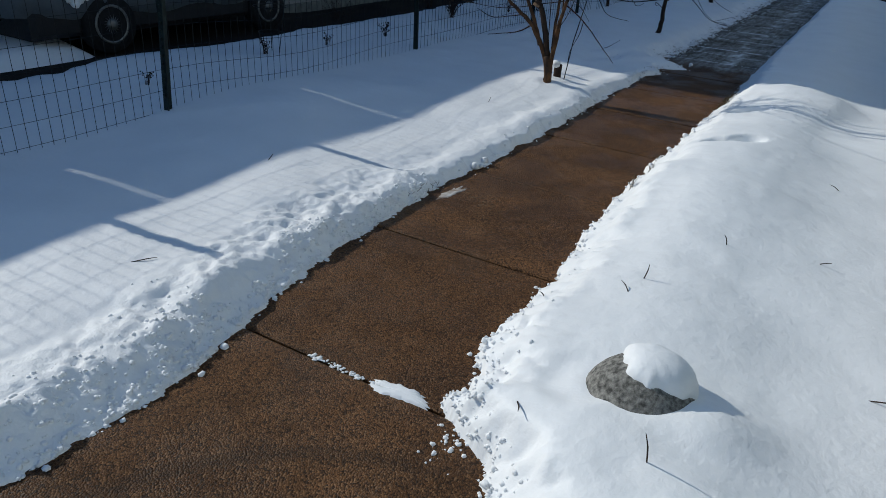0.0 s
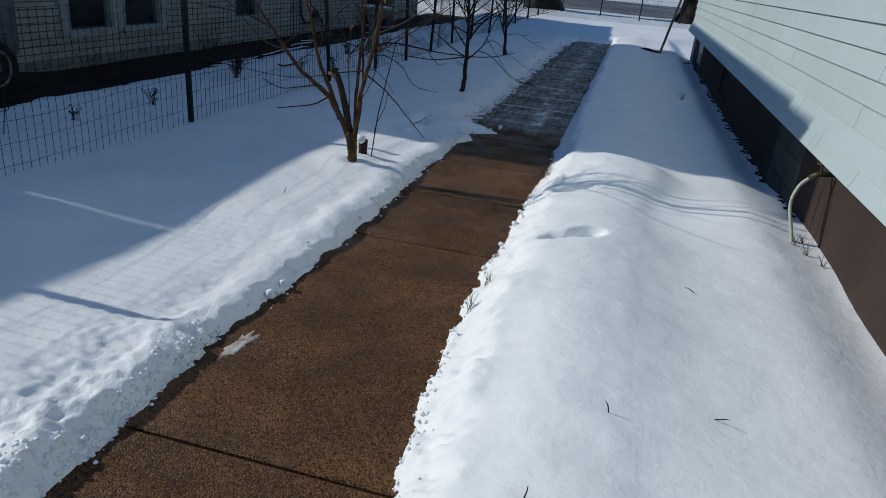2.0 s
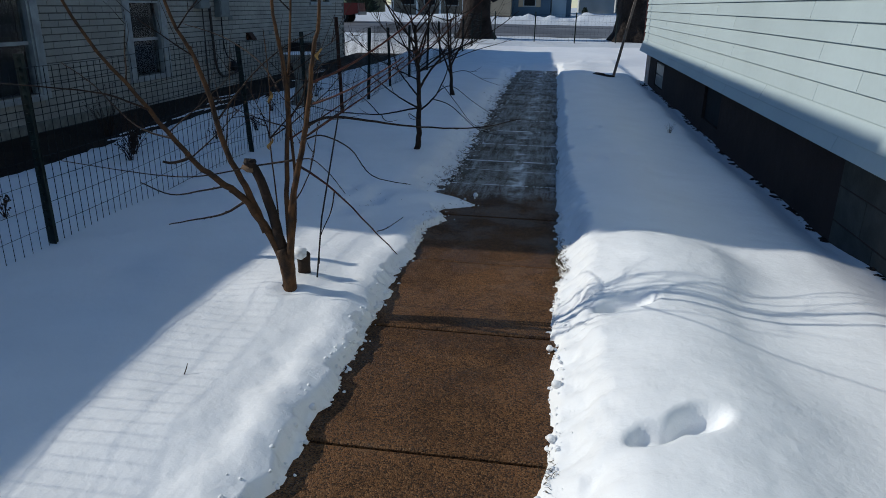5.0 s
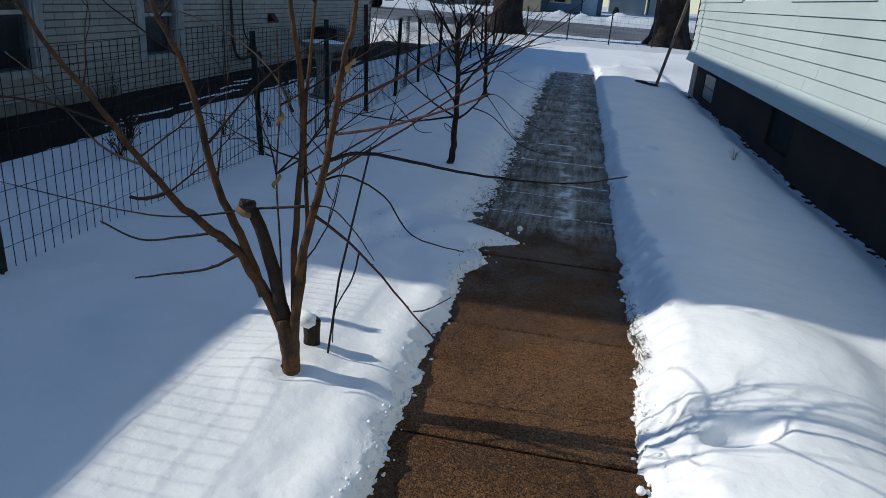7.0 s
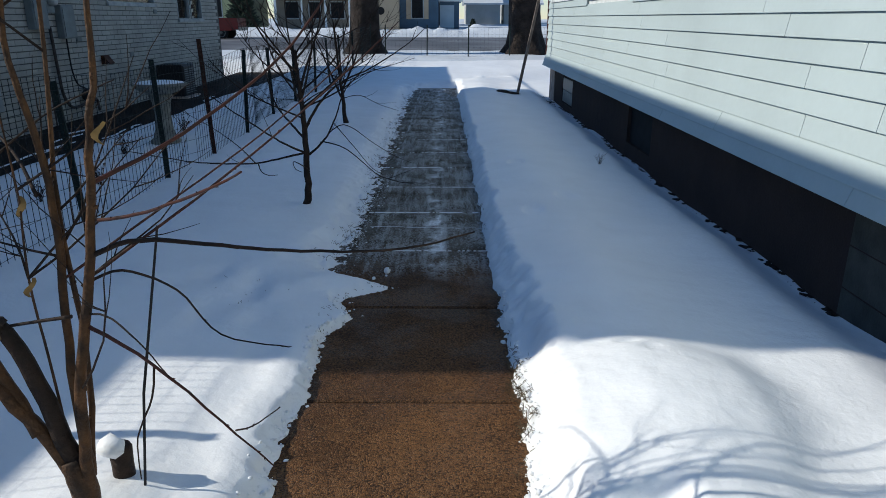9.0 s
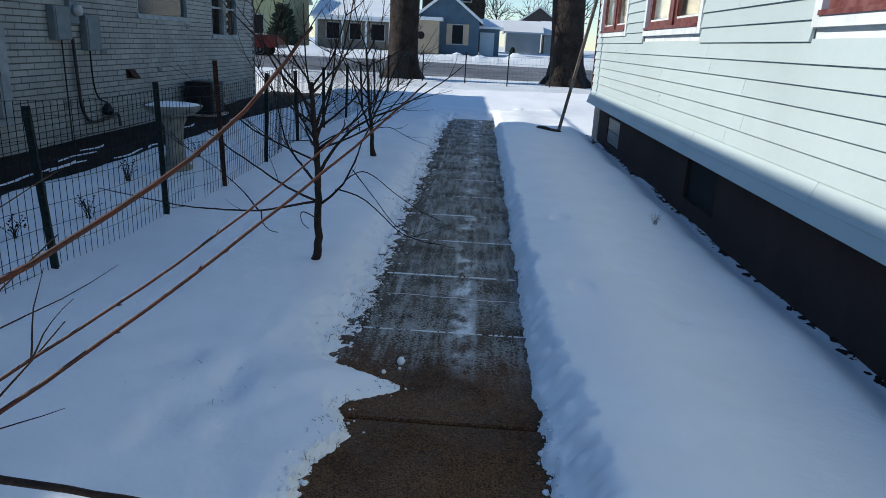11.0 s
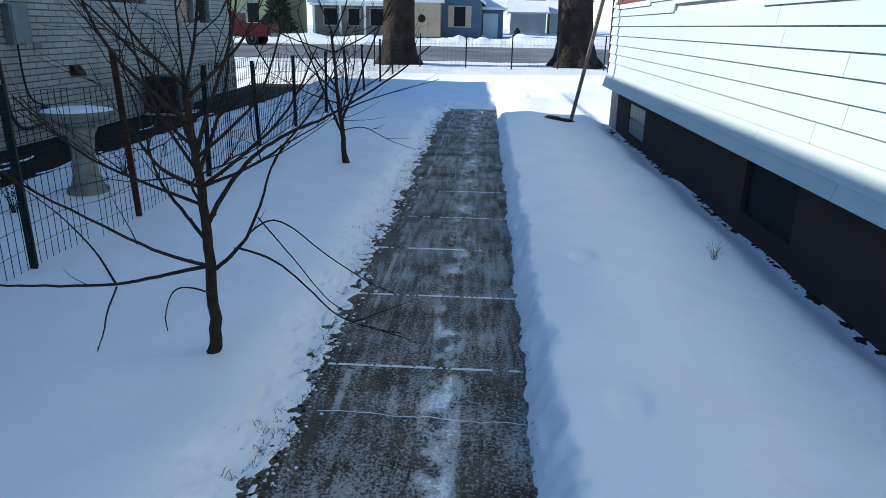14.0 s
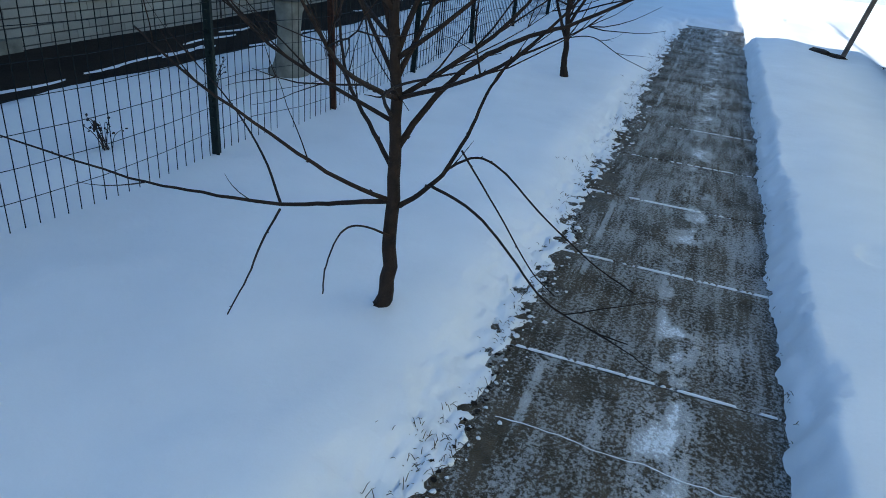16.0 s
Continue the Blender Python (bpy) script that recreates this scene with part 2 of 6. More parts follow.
    amount = maths("MULTIPLY_ADD", maths("MULTIPLY", rim, rng(noise_at(3.0), 0.42, 0.6)), 0.13, amount)
    blob = rng(noise_at(5.5, (1, 0.7, 1), 4, 0.6), 0.47, 0.62)
    amount = maths("MULTIPLY_ADD", maths("MULTIPLY", trail, blob), 0.24, amount)
    start = rng(maths("MULTIPLY_ADD", noise_at(2.5), 0.9, Y), 8.9, 9.5)
    frost = maths("MULTIPLY", rng(amount, 0.78, 0.89), start)
    packed = maths("MULTIPLY", rng(amount, 0.97, 1.14), start)
    col = blend(maths("MULTIPLY", frost, 0.72), base, (0.56, 0.565, 0.56))
    col = blend(packed, col, (0.82, 0.84, 0.86))
    hsv = n.new("ShaderNodeHueSaturation")
    l.new(col, hsv.inputs["Color"])
    l.new(maths("MULTIPLY_ADD", info.outputs["Random"], 0.22, 0.89), hsv.inputs["Value"])
    l.new(hsv.outputs[0], b.inputs["Base Color"])
    wet = rng(noise_at(2.6, detail=4), 0.42, 0.6, 0.42, 0.72)
    l.new(maths("MAXIMUM", wet, maths("MULTIPLY", frost, 0.8)), b.inputs["Roughness"])
    b.inputs["Specular IOR Level"].default_value = 0.14
    bp = node("ShaderNodeBump", Strength=0.9, Distance=0.005)
    l.new(maths("MULTIPLY_ADD", frost, 0.8, maths("SUBTRACT", 1.0, vor.outputs["Distance"])), bp.inputs["Height"])
    l.new(bp.outputs[0], b.inputs["Normal"])
    return m


CONCRETE = walk_concrete()


# ---- mesh helpers ----
class Shape:
    """Collects vertices and faces of one mesh."""

    def __init__(self):
        self.v, self.f, self.weld = [], [], False

    def box(self, x0, x1, y0, y1, z0, z1, m=None, c=0.0):
        """A box; c cuts its upright and level edges on the +-x faces by that much."""
        o = len(self.v)
        if c <= 0:
            pts = [(x, y, z) for x in (x0, x1) for y in (y0, y1) for z in (z0, z1)]
            fs = [(0, 1, 3, 2), (4, 6, 7, 5), (0, 4, 5, 1), (2, 3, 7, 6), (0, 2, 6, 4), (1, 5, 7, 3)]
        else:
            pts, fs = [], []
            for x, i in ((x0, c), (x0 + c, 0), (x1 - c, 0), (x1, c)):
                pts += [(x, y0 + i, z0 + i), (x, y1 - i, z0 + i), (x, y1 - i, z1 - i), (x, y0 + i, z1 - i)]
            for r in range(3):
                for k in range(4):
                    fs.append((4 * r + k, 4 * r + (k + 1) % 4, 4 * r + 4 + (k + 1) % 4, 4 * r + 4 + k))
            fs += [(3, 2, 1, 0), (12, 13, 14, 15)]
        if m is not None:
            pts = [tuple(m @ Vector(p)) for p in pts]
        self.v += pts
        self.f += [tuple(o + i for i in f) for f in fs]
        return self

    def tube(self, pts, radii, sides=6, cap=True):
        pts = [Vector(p) for p in pts]
        if isinstance(radii, (int, float)):
            radii = [radii] * len(pts)
        o, up = len(self.v), None
        for i, p in enumerate(pts):
            d = (pts[min(i + 1, len(pts) - 1)] - pts[max(i - 1, 0)])
            d = d.normalized() if d.length > 1e-9 else Vector((0, 0, 1))
            if up is None:
                up = Vector((1, 0, 0)) if abs(d.x) < 0.9 else Vector((0, 1, 0))
            a = (up - d * up.dot(d)).normalized()
            up, b = a, d.cross(a)
            for k in range(sides):
                t = 2 * math.pi * k / sides
                self.v.append(tuple(p + (a * math.cos(t) + b * math.sin(t)) * radii[i]))
        for i in range(len(pts) - 1):
            for k in range(sides):
                q, r = o + i * sides, (k + 1) % sides
                self.f.append((q + k, q + r, q + sides + r, q + sides + k))
        if cap:
            self.f.append(tuple(o + k for k in reversed(range(sides))))
            self.f.append(tuple(o + (len(pts) - 1) * sides + k for k in range(sides)))
        return self

    def lathe(self, profile, sides=24, at=(0, 0, 0), wob=0.0):
        """profile: (radius, height) from below upwards."""
        o = len(self.v)
        for r, z in profile:
            for k in range(sides):
                t = 2 * math.pi * k / sides
                w = 1 + wob * math.sin(sides / 2 * t)
                self.v.append((at[0] + r * w * math.cos(t), at[1] + r * w * math.sin(t), at[2] + z))
        for i in range(len(profile) - 1):
            for k in range(sides):
                q, r = o + i * sides, (k + 1) % sides
                self.f.append((q + k, q + r, q + sides + r, q + sides + k))
        self.f.append(tuple(o + k for k in reversed(range(sides))))
        self.f.append(tuple(o + (len(profile) - 1) * sides + k for k in range(sides)))
        return self

    def prism(self, outline, axis, a, b):
        """An outline in the plane across an axis ('x' or 'y'), pushed from a to b."""
        o, k = len(self.v), len(outline)
        for s in (a, b):
            for p, q in outline:
                self.v.append((s, p, q) if axis == "x" else (p, s, q))
        for i in range(k):
            j = (i + 1) % k
            self.f.append((o + i, o + j, o + k + j, o + k + i))
        self.f += [tuple(o + i for i in reversed(range(k))), tuple(o + k + i for i in range(k))]
        return self

    def blob(self, c, r, seed, rough=0.25, flat=0.75):
        """A small uneven lump."""
        o, rnd = len(self.v), random.Random(seed)
        rows, cols = 3, 6
        self.v.append((c[0], c[1], c[2] + r * flat))
        for i in range(rows):
            t = math.pi * (i + 1) / (rows + 1)
            for k in range(cols):
                p = 2 * math.pi * (k + 0.5 * (i % 2)) / cols
                q = r * (1 + rnd.uniform(-rough, rough))
                self.v.append((c[0] + q * math.sin(t) * math.cos(p), c[1] + q * math.sin(t) * math.sin(p), c[2] + q * math.cos(t) * flat))
        self.v.append((c[0], c[1], c[2] - r * flat))
        for k in range(cols):
            self.f.append((o, o + 1 + k, o + 1 + (k + 1) % cols))
            e = o + 1 + (rows - 1) * cols
            self.f.append((o + 1 + rows * cols, e + (k + 1) % cols, e + k))
            for i in range(rows - 1):
                q = o + 1 + i * cols
                self.f.append((q + k, q + cols + k, q + cols + (k + 1) % cols, q + (k + 1) % cols))
        return self

    def mesh(self, name, mat, smooth=False):
        me = bpy.data.meshes.new(name)
        me.from_pydata(self.v, [], self.f)
        b = bmesh.new()
        b.from_mesh(me)
        if self.weld:
            bmesh.ops.remove_doubles(b, verts=b.verts, dist=1e-4)
        bmesh.ops.recalc_face_normals(b, faces=b.faces)
        b.to_mesh(me)
        b.free()
        me.materials.append(mat)
        if smooth:
            me.polygons.foreach_set("use_smooth", [True] * len(me.polygons))
        return me

    def make(self, name, mat, parent=None, label="", smooth=False):
        ob = new(name, self.mesh(name, mat, smooth))
        ob.parent = parent
        if label:
            tagged(ob, label)
        return ob


def thing(name, label, category, at=(0, 0, 0), group="", kind=""):
    ob = new(name)
    ob.location = at
    return tagged(ob, label, category, group, kind)


def S():
    return Shape()


def bend(pts, n=5):
    """A smooth line through the given points."""
    pts = [Vector(p) for p in pts]
    out = []
    for i in range(len(pts) - 1):
        p0, p1, p2, p3 = pts[max(i - 1, 0)], pts[i], pts[i + 1], pts[min(i + 2, len(pts) - 1)]
        for k in range(n):
            t = k / n
            out.append(0.5 * (2 * p1 + (p2 - p0) * t + (2 * p0 - 5 * p1 + 4 * p2 - p3) * t * t + (3 * p1 - p0 - 3 * p2 + p3) * t ** 3))
    return out + [pts[-1]]


# ---- the lie of the land ----
def vnoise(x, y, scale, seed):
    x, y = np.asarray(x) * scale + seed * 17.3, np.asarray(y) * scale + seed * 5.7
    i, j = np.floor(x), np.floor(y)
    u, v = x - i, y - j
    u, v = u * u * u * (u * (u * 6 - 15) + 10), v * v * v * (v * (v * 6 - 15) + 10)

    def h(a, b):
        q = np.sin(a * 127.1 + b * 311.7 + seed * 74.7) * 43758.5453
        return q - np.floor(q)
    return (h(i, j) * (1 - u) + h(i + 1, j) * u) * (1 - v) + (h(i, j + 1) * (1 - u) + h(i + 1, j + 1) * u) * v - 0.5


def fbm(x, y, scale, seed, octaves=4, gain=0.5):
    return sum(vnoise(x, y, scale * 2.03 ** o, seed + o) * gain ** o for o in range(octaves))


def step(v, a, b):
    t = np.clip((v - a) / (b - a), 0, 1)
    return t * t * (3 - 2 * t)


def left_edge(y):
    y = np.asarray(y, float)
    e = -1.985 + 0.035 * fbm(y, y * 0, 1.3, 3) + 0.05 * vnoise(y, y * 0, 6, 9) + 0.03 * vnoise(y, y * 0, 17, 4) + 0.03 * vnoise(y, y * 0, 41, 6) * step(y, 8.0, 9.0)
    e = e + 0.23 * (1 - step(y, 0.9, 2.9)) - 0.02 * np.exp(-((y - 3.5) / 0.3) ** 2)
    return e + 0.10 * np.exp(-((y - 7.98) / 0.16) ** 2) + 0.33 * np.exp(-((y - 8.46) / 0.14) ** 2) - 0.03 * step(y, 8.8, 9.4)


def right_edge(y):
    y = np.asarray(y, float)
    e = -1.0 + 0.03 * fbm(y, y * 0, 1.6, 13) + 0.045 * vnoise(y, y * 0, 7, 19) * (1 - 0.6 * step(y, 8, 9)) + 0.025 * vnoise(y, y * 0, 19, 14)
    e = e - 0.06 * np.exp(-((y - 4.2) / 0.8) ** 2) + 0.42 * (1 - step(y, 1.2, 2.2)) + 0.05 * np.exp(-((y - 2.5) / 0.5) ** 2)
    e = e + 0.05 * vnoise(y, y * 0, 31, 15) * (1 - step(y, 2.0, 2.6))
    return e - 0.13 * np.exp(-((y - 1.68) / 0.12) ** 2)


def dent(x, y, cx, cy, rx, ry, turn=0.0):
    c, s = math.cos(turn), math.sin(turn)
    u, v = ((x - cx) * c + (y - cy) * s) / rx, (-(x - cx) * s + (y - cy) * c) / ry
    q = u * u + v * v
    return np.exp(-q * q * q * 0.8)


def land(x, y):
    """Height of the snow, with the walk left open."""
    x, y = np.asarray(x, float), np.asarray(y, float)
    far = np.maximum(y - 24, 0)
    rise = 0.012 * np.minimum(far, 40) + 0.008 * np.clip(far - 40, 0, 60)
    # the lawn beside the fence
    left = 0.118 + 0.06 * fbm(x, y, 0.55, 21, 3) + 0.014 * fbm(x, y, 2.6, 25, 4)
    left = left + 0.05 * np.exp(-(((x + 3.7) / 0.55) ** 2 + ((y - 3.7) / 0.7) ** 2)) - 0.04 * step(y, 7.4, 7.9) * (1 - step(y, 8.5, 9.3)) * np.exp(-((x + 2.6) / 0.5) ** 2) * (0.5 + vnoise(x, y, 6, 27))
    dl = left_edge(y) - x
    bank = (0.012 + 0.022 * step(y, 2.6, 3.6)) * np.exp(-((dl - 0.15) / 0.10) ** 2) * (1 - step(y, 7.0, 8.4)) * (1.0 + 1.2 * vnoise(x, y, 1.6, 30))
    crumb = 1.25 * (1 - step(dl, 0.25, 0.58)) * (0.25 + 0.75 * (1 - step(y, 2.4, 4.2)))
    lumps = crumb * (0.03 * fbm(x, y, 5, 41, 3, 0.5) + 0.010 * (0.25 - np.abs(vnoise(x, y, 13, 43))) + 0.014 * fbm(x, y, 21, 47, 2) + 0.012 * fbm(x, y, 33, 48, 1) * (1 - step(y, 3.2, 4)))
    w = 0.19 - 0.12 * step(y, 2.0, 3.0) + 0.28 * step(y, 8.0, 8.9) + 0.08 * vnoise(y, x * 0, 2.2, 33)
    rag = dl + 0.035 * vnoise(x, y, 21, 51) + 0.02 * vnoise(x, y, 43, 52)
    left = left * (1 - (0.10 + 0.32 * step(y, 1.9, 2.9)) * (1 - step(dl, 0.05, 0.5)))
    left = (left + bank + lumps * (1 - 0.8 * step(y, 5, 7))) * (0.18 * step(rag, 0.0, 0.03) + 0.82 * step(rag, 0.01, w))
    fray = step(y, 8.3, 9.0) * (1 - step(dl, 0.1, 0.4))
    left = left + fray * (0.032 * fbm(x, y, 17, 53, 4, 0.7) - 0.014)
    left = left + 0.05 * np.exp(-(((x + 2.47) / 0.26) ** 2 + ((y - 6.18) / 0.26) ** 2)) - 0.03 * np.exp(-(((x + 2.45) / 0.075) ** 2 + ((y - 6.08) / 0.075) ** 2))
    # the mound on the house's side
    dr = x - right_edge(y)
    near = 1 - step(y, 7.2, 9.2)
    mound = 0.10 + 0.03 * np.cos((y - 4.6) * 1.1)
    right = 0.15 + (mound * near + 0.055 * (1 - near)) * np.exp(-((dr - 0.55) / 0.42) ** 2) + 0.045 * fbm(x, y, 0.9, 61, 2) + 0.008 * fbm(x, y, 3, 65, 3, 0.5) + 0.004 * near * fbm(x, y, 12, 67, 3, 0.6)
    right = right + 0.03 * near * np.exp(-((dr - 0.2) / 0.2) ** 2) * vnoise(x, y, 3.5, 71) * 2
    right = right + 0.05 * dent(x, y, -0.4, 6.75, 0.5, 0.45) - 0.02 * step(x - 0.12 * (y - 6.5) + 0.1 * vnoise(x, y, 2.5, 68), -0.16, 0.04) * step(y, 5.2, 6.0) * (1 - step(y, 6.9, 7.6)) * (1 - step(x, 0.1, 0.6))
    for cx, cy, rx, ry, a, d in ((-0.68, 4.88, 0.09, 0.06, 0.5, 0.07), (-0.52, 4.97, 0.12, 0.065, 0.6, 0.085), (-0.66, 6.12, 0.14, 0.08, 0.3, 0.09), (-0.45, 1.05, 0.5, 0.16, 0.5, 0.05),
                                 (-0.47, 7.2, 0.06, 0.04, 0.4, 0.015), (-0.38, 7.1, 0.05, 0.04, 0.9, 0.01), (-0.25, 10.2, 0.09, 0.13, 0, 0.025), (-0.6, 9.7, 0.08, 0.13, 0, 0.02), (-0.55, 11.6, 0.08, 0.12, 0, 0.025), (-0.05, 9.3, 0.1, 0.14, 0, 0.02)):
        right = right - d * dent(x, y, cx, cy, rx, ry, a)
    right = right + 0.045 * np.exp(-(((x + 0.06) / 0.16) ** 2 + ((y - 1.85) / 0.16) ** 2)) - 0.02 * dent(x, y, -0.5, 1.85, 0.12, 0.16)
    crisp = (1 - step(dr, 0.05, 0.3)) * near
    right = right + crisp * (0.05 * fbm(x, y, 14, 81, 4, 0.6) + 0.05 * (1 - step(y, 1.9, 2.5)) * fbm(x, y, 24, 88, 2, 0.7))
    wr = 0.14 + 0.10 * near + 0.06 * vnoise(y, x * 0, 2.5, 83)
    rag = dr + 0.035 * vnoise(x, y, 22, 85) + 0.02 * vnoise(x, y, 45, 86)
    right = right * (0.3 * step(rag, 0.0, 0.03) + 0.7 * step(rag, 0.01, wr))
    right = right - (0.08 + 0.088 * step(y, 6.8, 8.5)) * step(x, 0.55, 1.02)
    h = np.where(x < -1.5, left, right)
    inside = (dl < 0) & (dr < 0)
    h = np.where(inside, -0.05, np.maximum(h, -0.05))
    # past the walk's end and before its start
    over = np.maximum(step(y + 0.9 * vnoise(x, y, 2.2, 92) + 0.4 * vnoise(x, y, 7, 93) - 0.9 * (x + 1.5), 21.6, 23.2), 1 - step(y, -2.5, -2.0))
    h = h * (1 - over) + over * (0.12 + 0.06 * fbm(x, y, 0.5, 91, 3) + 0.02 * fbm(x, y, 2, 95, 2))
    trod = np.exp(-((y - 23.8 - 0.25 * vnoise(x, y * 0, 1.2, 97)) / 0.22) ** 2) * step(x, -1.5, -0.5)
    h = h - 0.07 * trod * (0.5 + vnoise(x, y, 6, 99))
    # the sunken drive beside the neighbour's house
    e1 = -6.02 + 0.12 * fbm(y, x * 0, 0.9, 101) + 0.05 * vnoise(y, x * 0, 7, 105)
    drive = step(-x, -e1 - 0.10, -e1 + 0.12) * (1 - step(y, 28, 29.5)) * step(x, -17.5, -17)
    h = h * (1 - drive) + drive * -0.3
    heap = drive * step(-x, 6.5, 6.85) * (1 - step(y, 4.2, 4.9)) * step(y, -3, -1)
    h = h + heap * (0.42 + 0.16 * fbm(x, y, 1.4, 131, 3))
    h = h + rise
    # the street and the bank of ploughed snow beyond it
    road = step(y, 37.2, 37.8) * (1 - step(y, 52.4, 52.8))
    h = np.where(road > 0, h * (1 - road) + road * 0.1, h)
    h = h + step(y, 52.6, 53.6) * (1 - step(y, 55.0, 57.0)) * (0.45 + 0.5 * fbm(x, y, 0.6, 111, 4))
    return h


def lines(spans):
    out = []
    for a, b, s in spans:
        out += list(np.arange(a, b - s * 0.3, s))
    return np.array(out + [spans[-1][1]])


gx = lines([(-260, -40, 20), (-40, -9, 1.0), (-9, -4.6, 0.1), (-4.6, -2.9, 0.05), (-2.9, -1.75, 0.013), (-1.75, -1.7, 0.018), (-1.7, -1.2, 0.06), (-1.2, -0.2, 0.02), (-0.2, 1.16, 0.045), (1.16, 10, 0.6), (10, 40, 2), (40, 260, 20)])
gy = lines([(-80, -4, 8), (-4, 0.6, 0.12), (0.6, 3.6, 0.013), (3.6, 9.4, 0.02), (9.4, 14, 0.035), (14, 24, 0.09), (24, 36, 0.4), (36, 60, 0.35), (60, 110, 3), (110, 420, 30)])
GX, GY = np.meshgrid(gx, gy)
GZ = land(GX, GY)
nx, ny = len(gx), len(gy)
me = bpy.data.meshes.new("ground")
verts = np.stack([GX, GY, GZ], -1).reshape(-1, 3)
quad = (np.arange(ny - 1)[:, None] * nx + np.arange(nx - 1)[None, :]).reshape(-1)
faces = np.stack([quad, quad + 1, quad + nx + 1, quad + nx], -1)
me.vertices.add(len(verts)), me.vertices.foreach_set("co", verts.reshape(-1))
me.loops.add(faces.size), me.loops.foreach_set("vertex_index", faces.reshape(-1).astype(np.int32))
me.polygons.add(len(faces)), me.polygons.foreach_set("loop_start", np.arange(0, faces.size, 4, dtype=np.int32))
me.update(calc_edges=True)
me.polygons.foreach_set("use_smooth", np.ones(len(faces), dtype=bool))
me.materials.append(SNOW), me.materials.append(SNOW_FAR), me.materials.append(SNOW_LOOSE)
LX, LY = GX[:-1, :-1], GY[:-1, :-1]
LD = left_edge(LY) - LX + 0.16 * vnoise(LX, LY, 7, 121) + 0.1 * vnoise(LX, LY, 23, 122)      # how far in from the shovelled edge
loose = (LX < -1.5) & (LD < np.where(LY < 2.6, 0.40, np.where(LY < 3.6, 0.28, np.where(LY < 8.0, 0.05, -1.0)))) & (LY > 0) & (LY < 16)
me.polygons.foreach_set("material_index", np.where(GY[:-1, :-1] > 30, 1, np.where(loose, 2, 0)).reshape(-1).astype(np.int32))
ground = tagged(new("ground", me), "snow-covered yard with a shovelled walk and trodden dents", "snow", kind="structure")


def at(x, y):
    return float(land(np.array([x]), np.array([y]))[0])


# ---- the drive, the street ----
def sheet(name, x0, x1, y0, y1, nxx, nyy, zf, mat, label, cat):
    xs, ys = np.linspace(x0, x1, nxx), np.linspace(y0, y1, nyy)
    s = S()
    for y in ys:
        for x in xs:
            s.v.append((x, y, zf(x, y)))
    for j in range(nyy - 1):
        for i in range(nxx - 1):
            q = j * nxx + i
            s.f.append((q, q + 1, q + nxx + 1, q + nxx))
    ob = s.make(name, mat, smooth=True)
    return tagged(ob, label, cat, kind="structure")


sheet("driveway", -8.32, -5.7, -12, 36.9, 20, 200, lambda x, y: -0.19 + 0.15 * (1 - float(step(y, 7.2, 9.5))) + 0.02 * float(vnoise(x, y, 1.1, 7)) + max(0, y - 24) * 0.02, ASPHALT, "wet dark asphalt driveway between snow and house wall", "driveway")
sheet("road", -150, 150, 37.3, 52.7, 60, 14, lambda x, y: 0.26 + 0.012 * (y - 37.3) + 0.1 * math.sin(math.pi * (y - 37.3) / 15.4), ROAD, "wet grey street with salt-stained asphalt", "road")

rd = random.Random(12)
for k in range(16):
    y = rd.uniform(7.5, 24)
    x, l = rd.uniform(-7.6, -6.4), rd.uniform(0.4, 1.3)
    s = S()
    n = 16
    for i in range(n + 1):
        t = i / n
        w = 0.028 * math.sin(math.pi * t) ** 0.5 * (0.6 + 0.8 * rd.random())
        px = x + 0.04 * math.sin(5 * t + k)
        z = -0.172 + max(0, y - 24) * 0.02
        s.v += [(px - w, y + l * t, z - 0.012), (px, y + l * t, z + 0.004), (px + w, y + l * t, z - 0.012)]
        if i:
            q = 3 * i - 3
            s.f += [(q, q + 3, q + 4, q + 1), (q + 1, q + 4, q + 5, q + 2)]
    tagged(s.make("ice_strip", SNOW, smooth=True), "thin strip of leftover ice on the asphalt", "ice", "ice strips on the drive")

# ---- the neighbour's brick house ----
WX = -8.3                       # its side wall
BRICK_H, BRICK_L = 0.098, 0.36
nb = thing("brick_house", "white-painted brick house with dark windows and asphalt roof", "house", (WX, 7.0, -0.2))


def P_(shape):
    """Shifts a shape's world points into the frame of the brick house."""
    shape.v = [(x - WX, y - 7.0, z + 0.2) for x, y, z in shape.v]
    return shape


WINS = [(9.72, 10.58, 0.34, 1.75), (10.9, 11.78, 0.34, 1.75), (14.2, 15.12, 0.35, 1.6), (19.5, 21.9, 2.0, 3.1), (23.45, 24.3, 1.66, 3.0), (24.45, 25.3, 1.66, 3.0)]
NY0, NY1 = -4.0, 26.9


def wall_with_holes(s, x0, x1, y0, y1, z0, z1, holes):
    """One wall slab with openings through it."""
    ys = sorted({y0, y1, *[h[0] for h in holes], *[h[1] for h in holes]})
    zs = sorted({z0, z1, *[h[2] for h in holes if h[2] < z1], *[h[3] for h in holes if h[3] < z1]})
    for a, b in zip(ys, ys[1:]):
        for p, q in zip(zs, zs[1:]):
            if not any(h[0] < (a + b) / 2 < h[1] and h[2] < (p + q) / 2 < h[3] for h in holes):
                s.box(x0, x1, a, b, p, q)
    s.weld = True
    return s


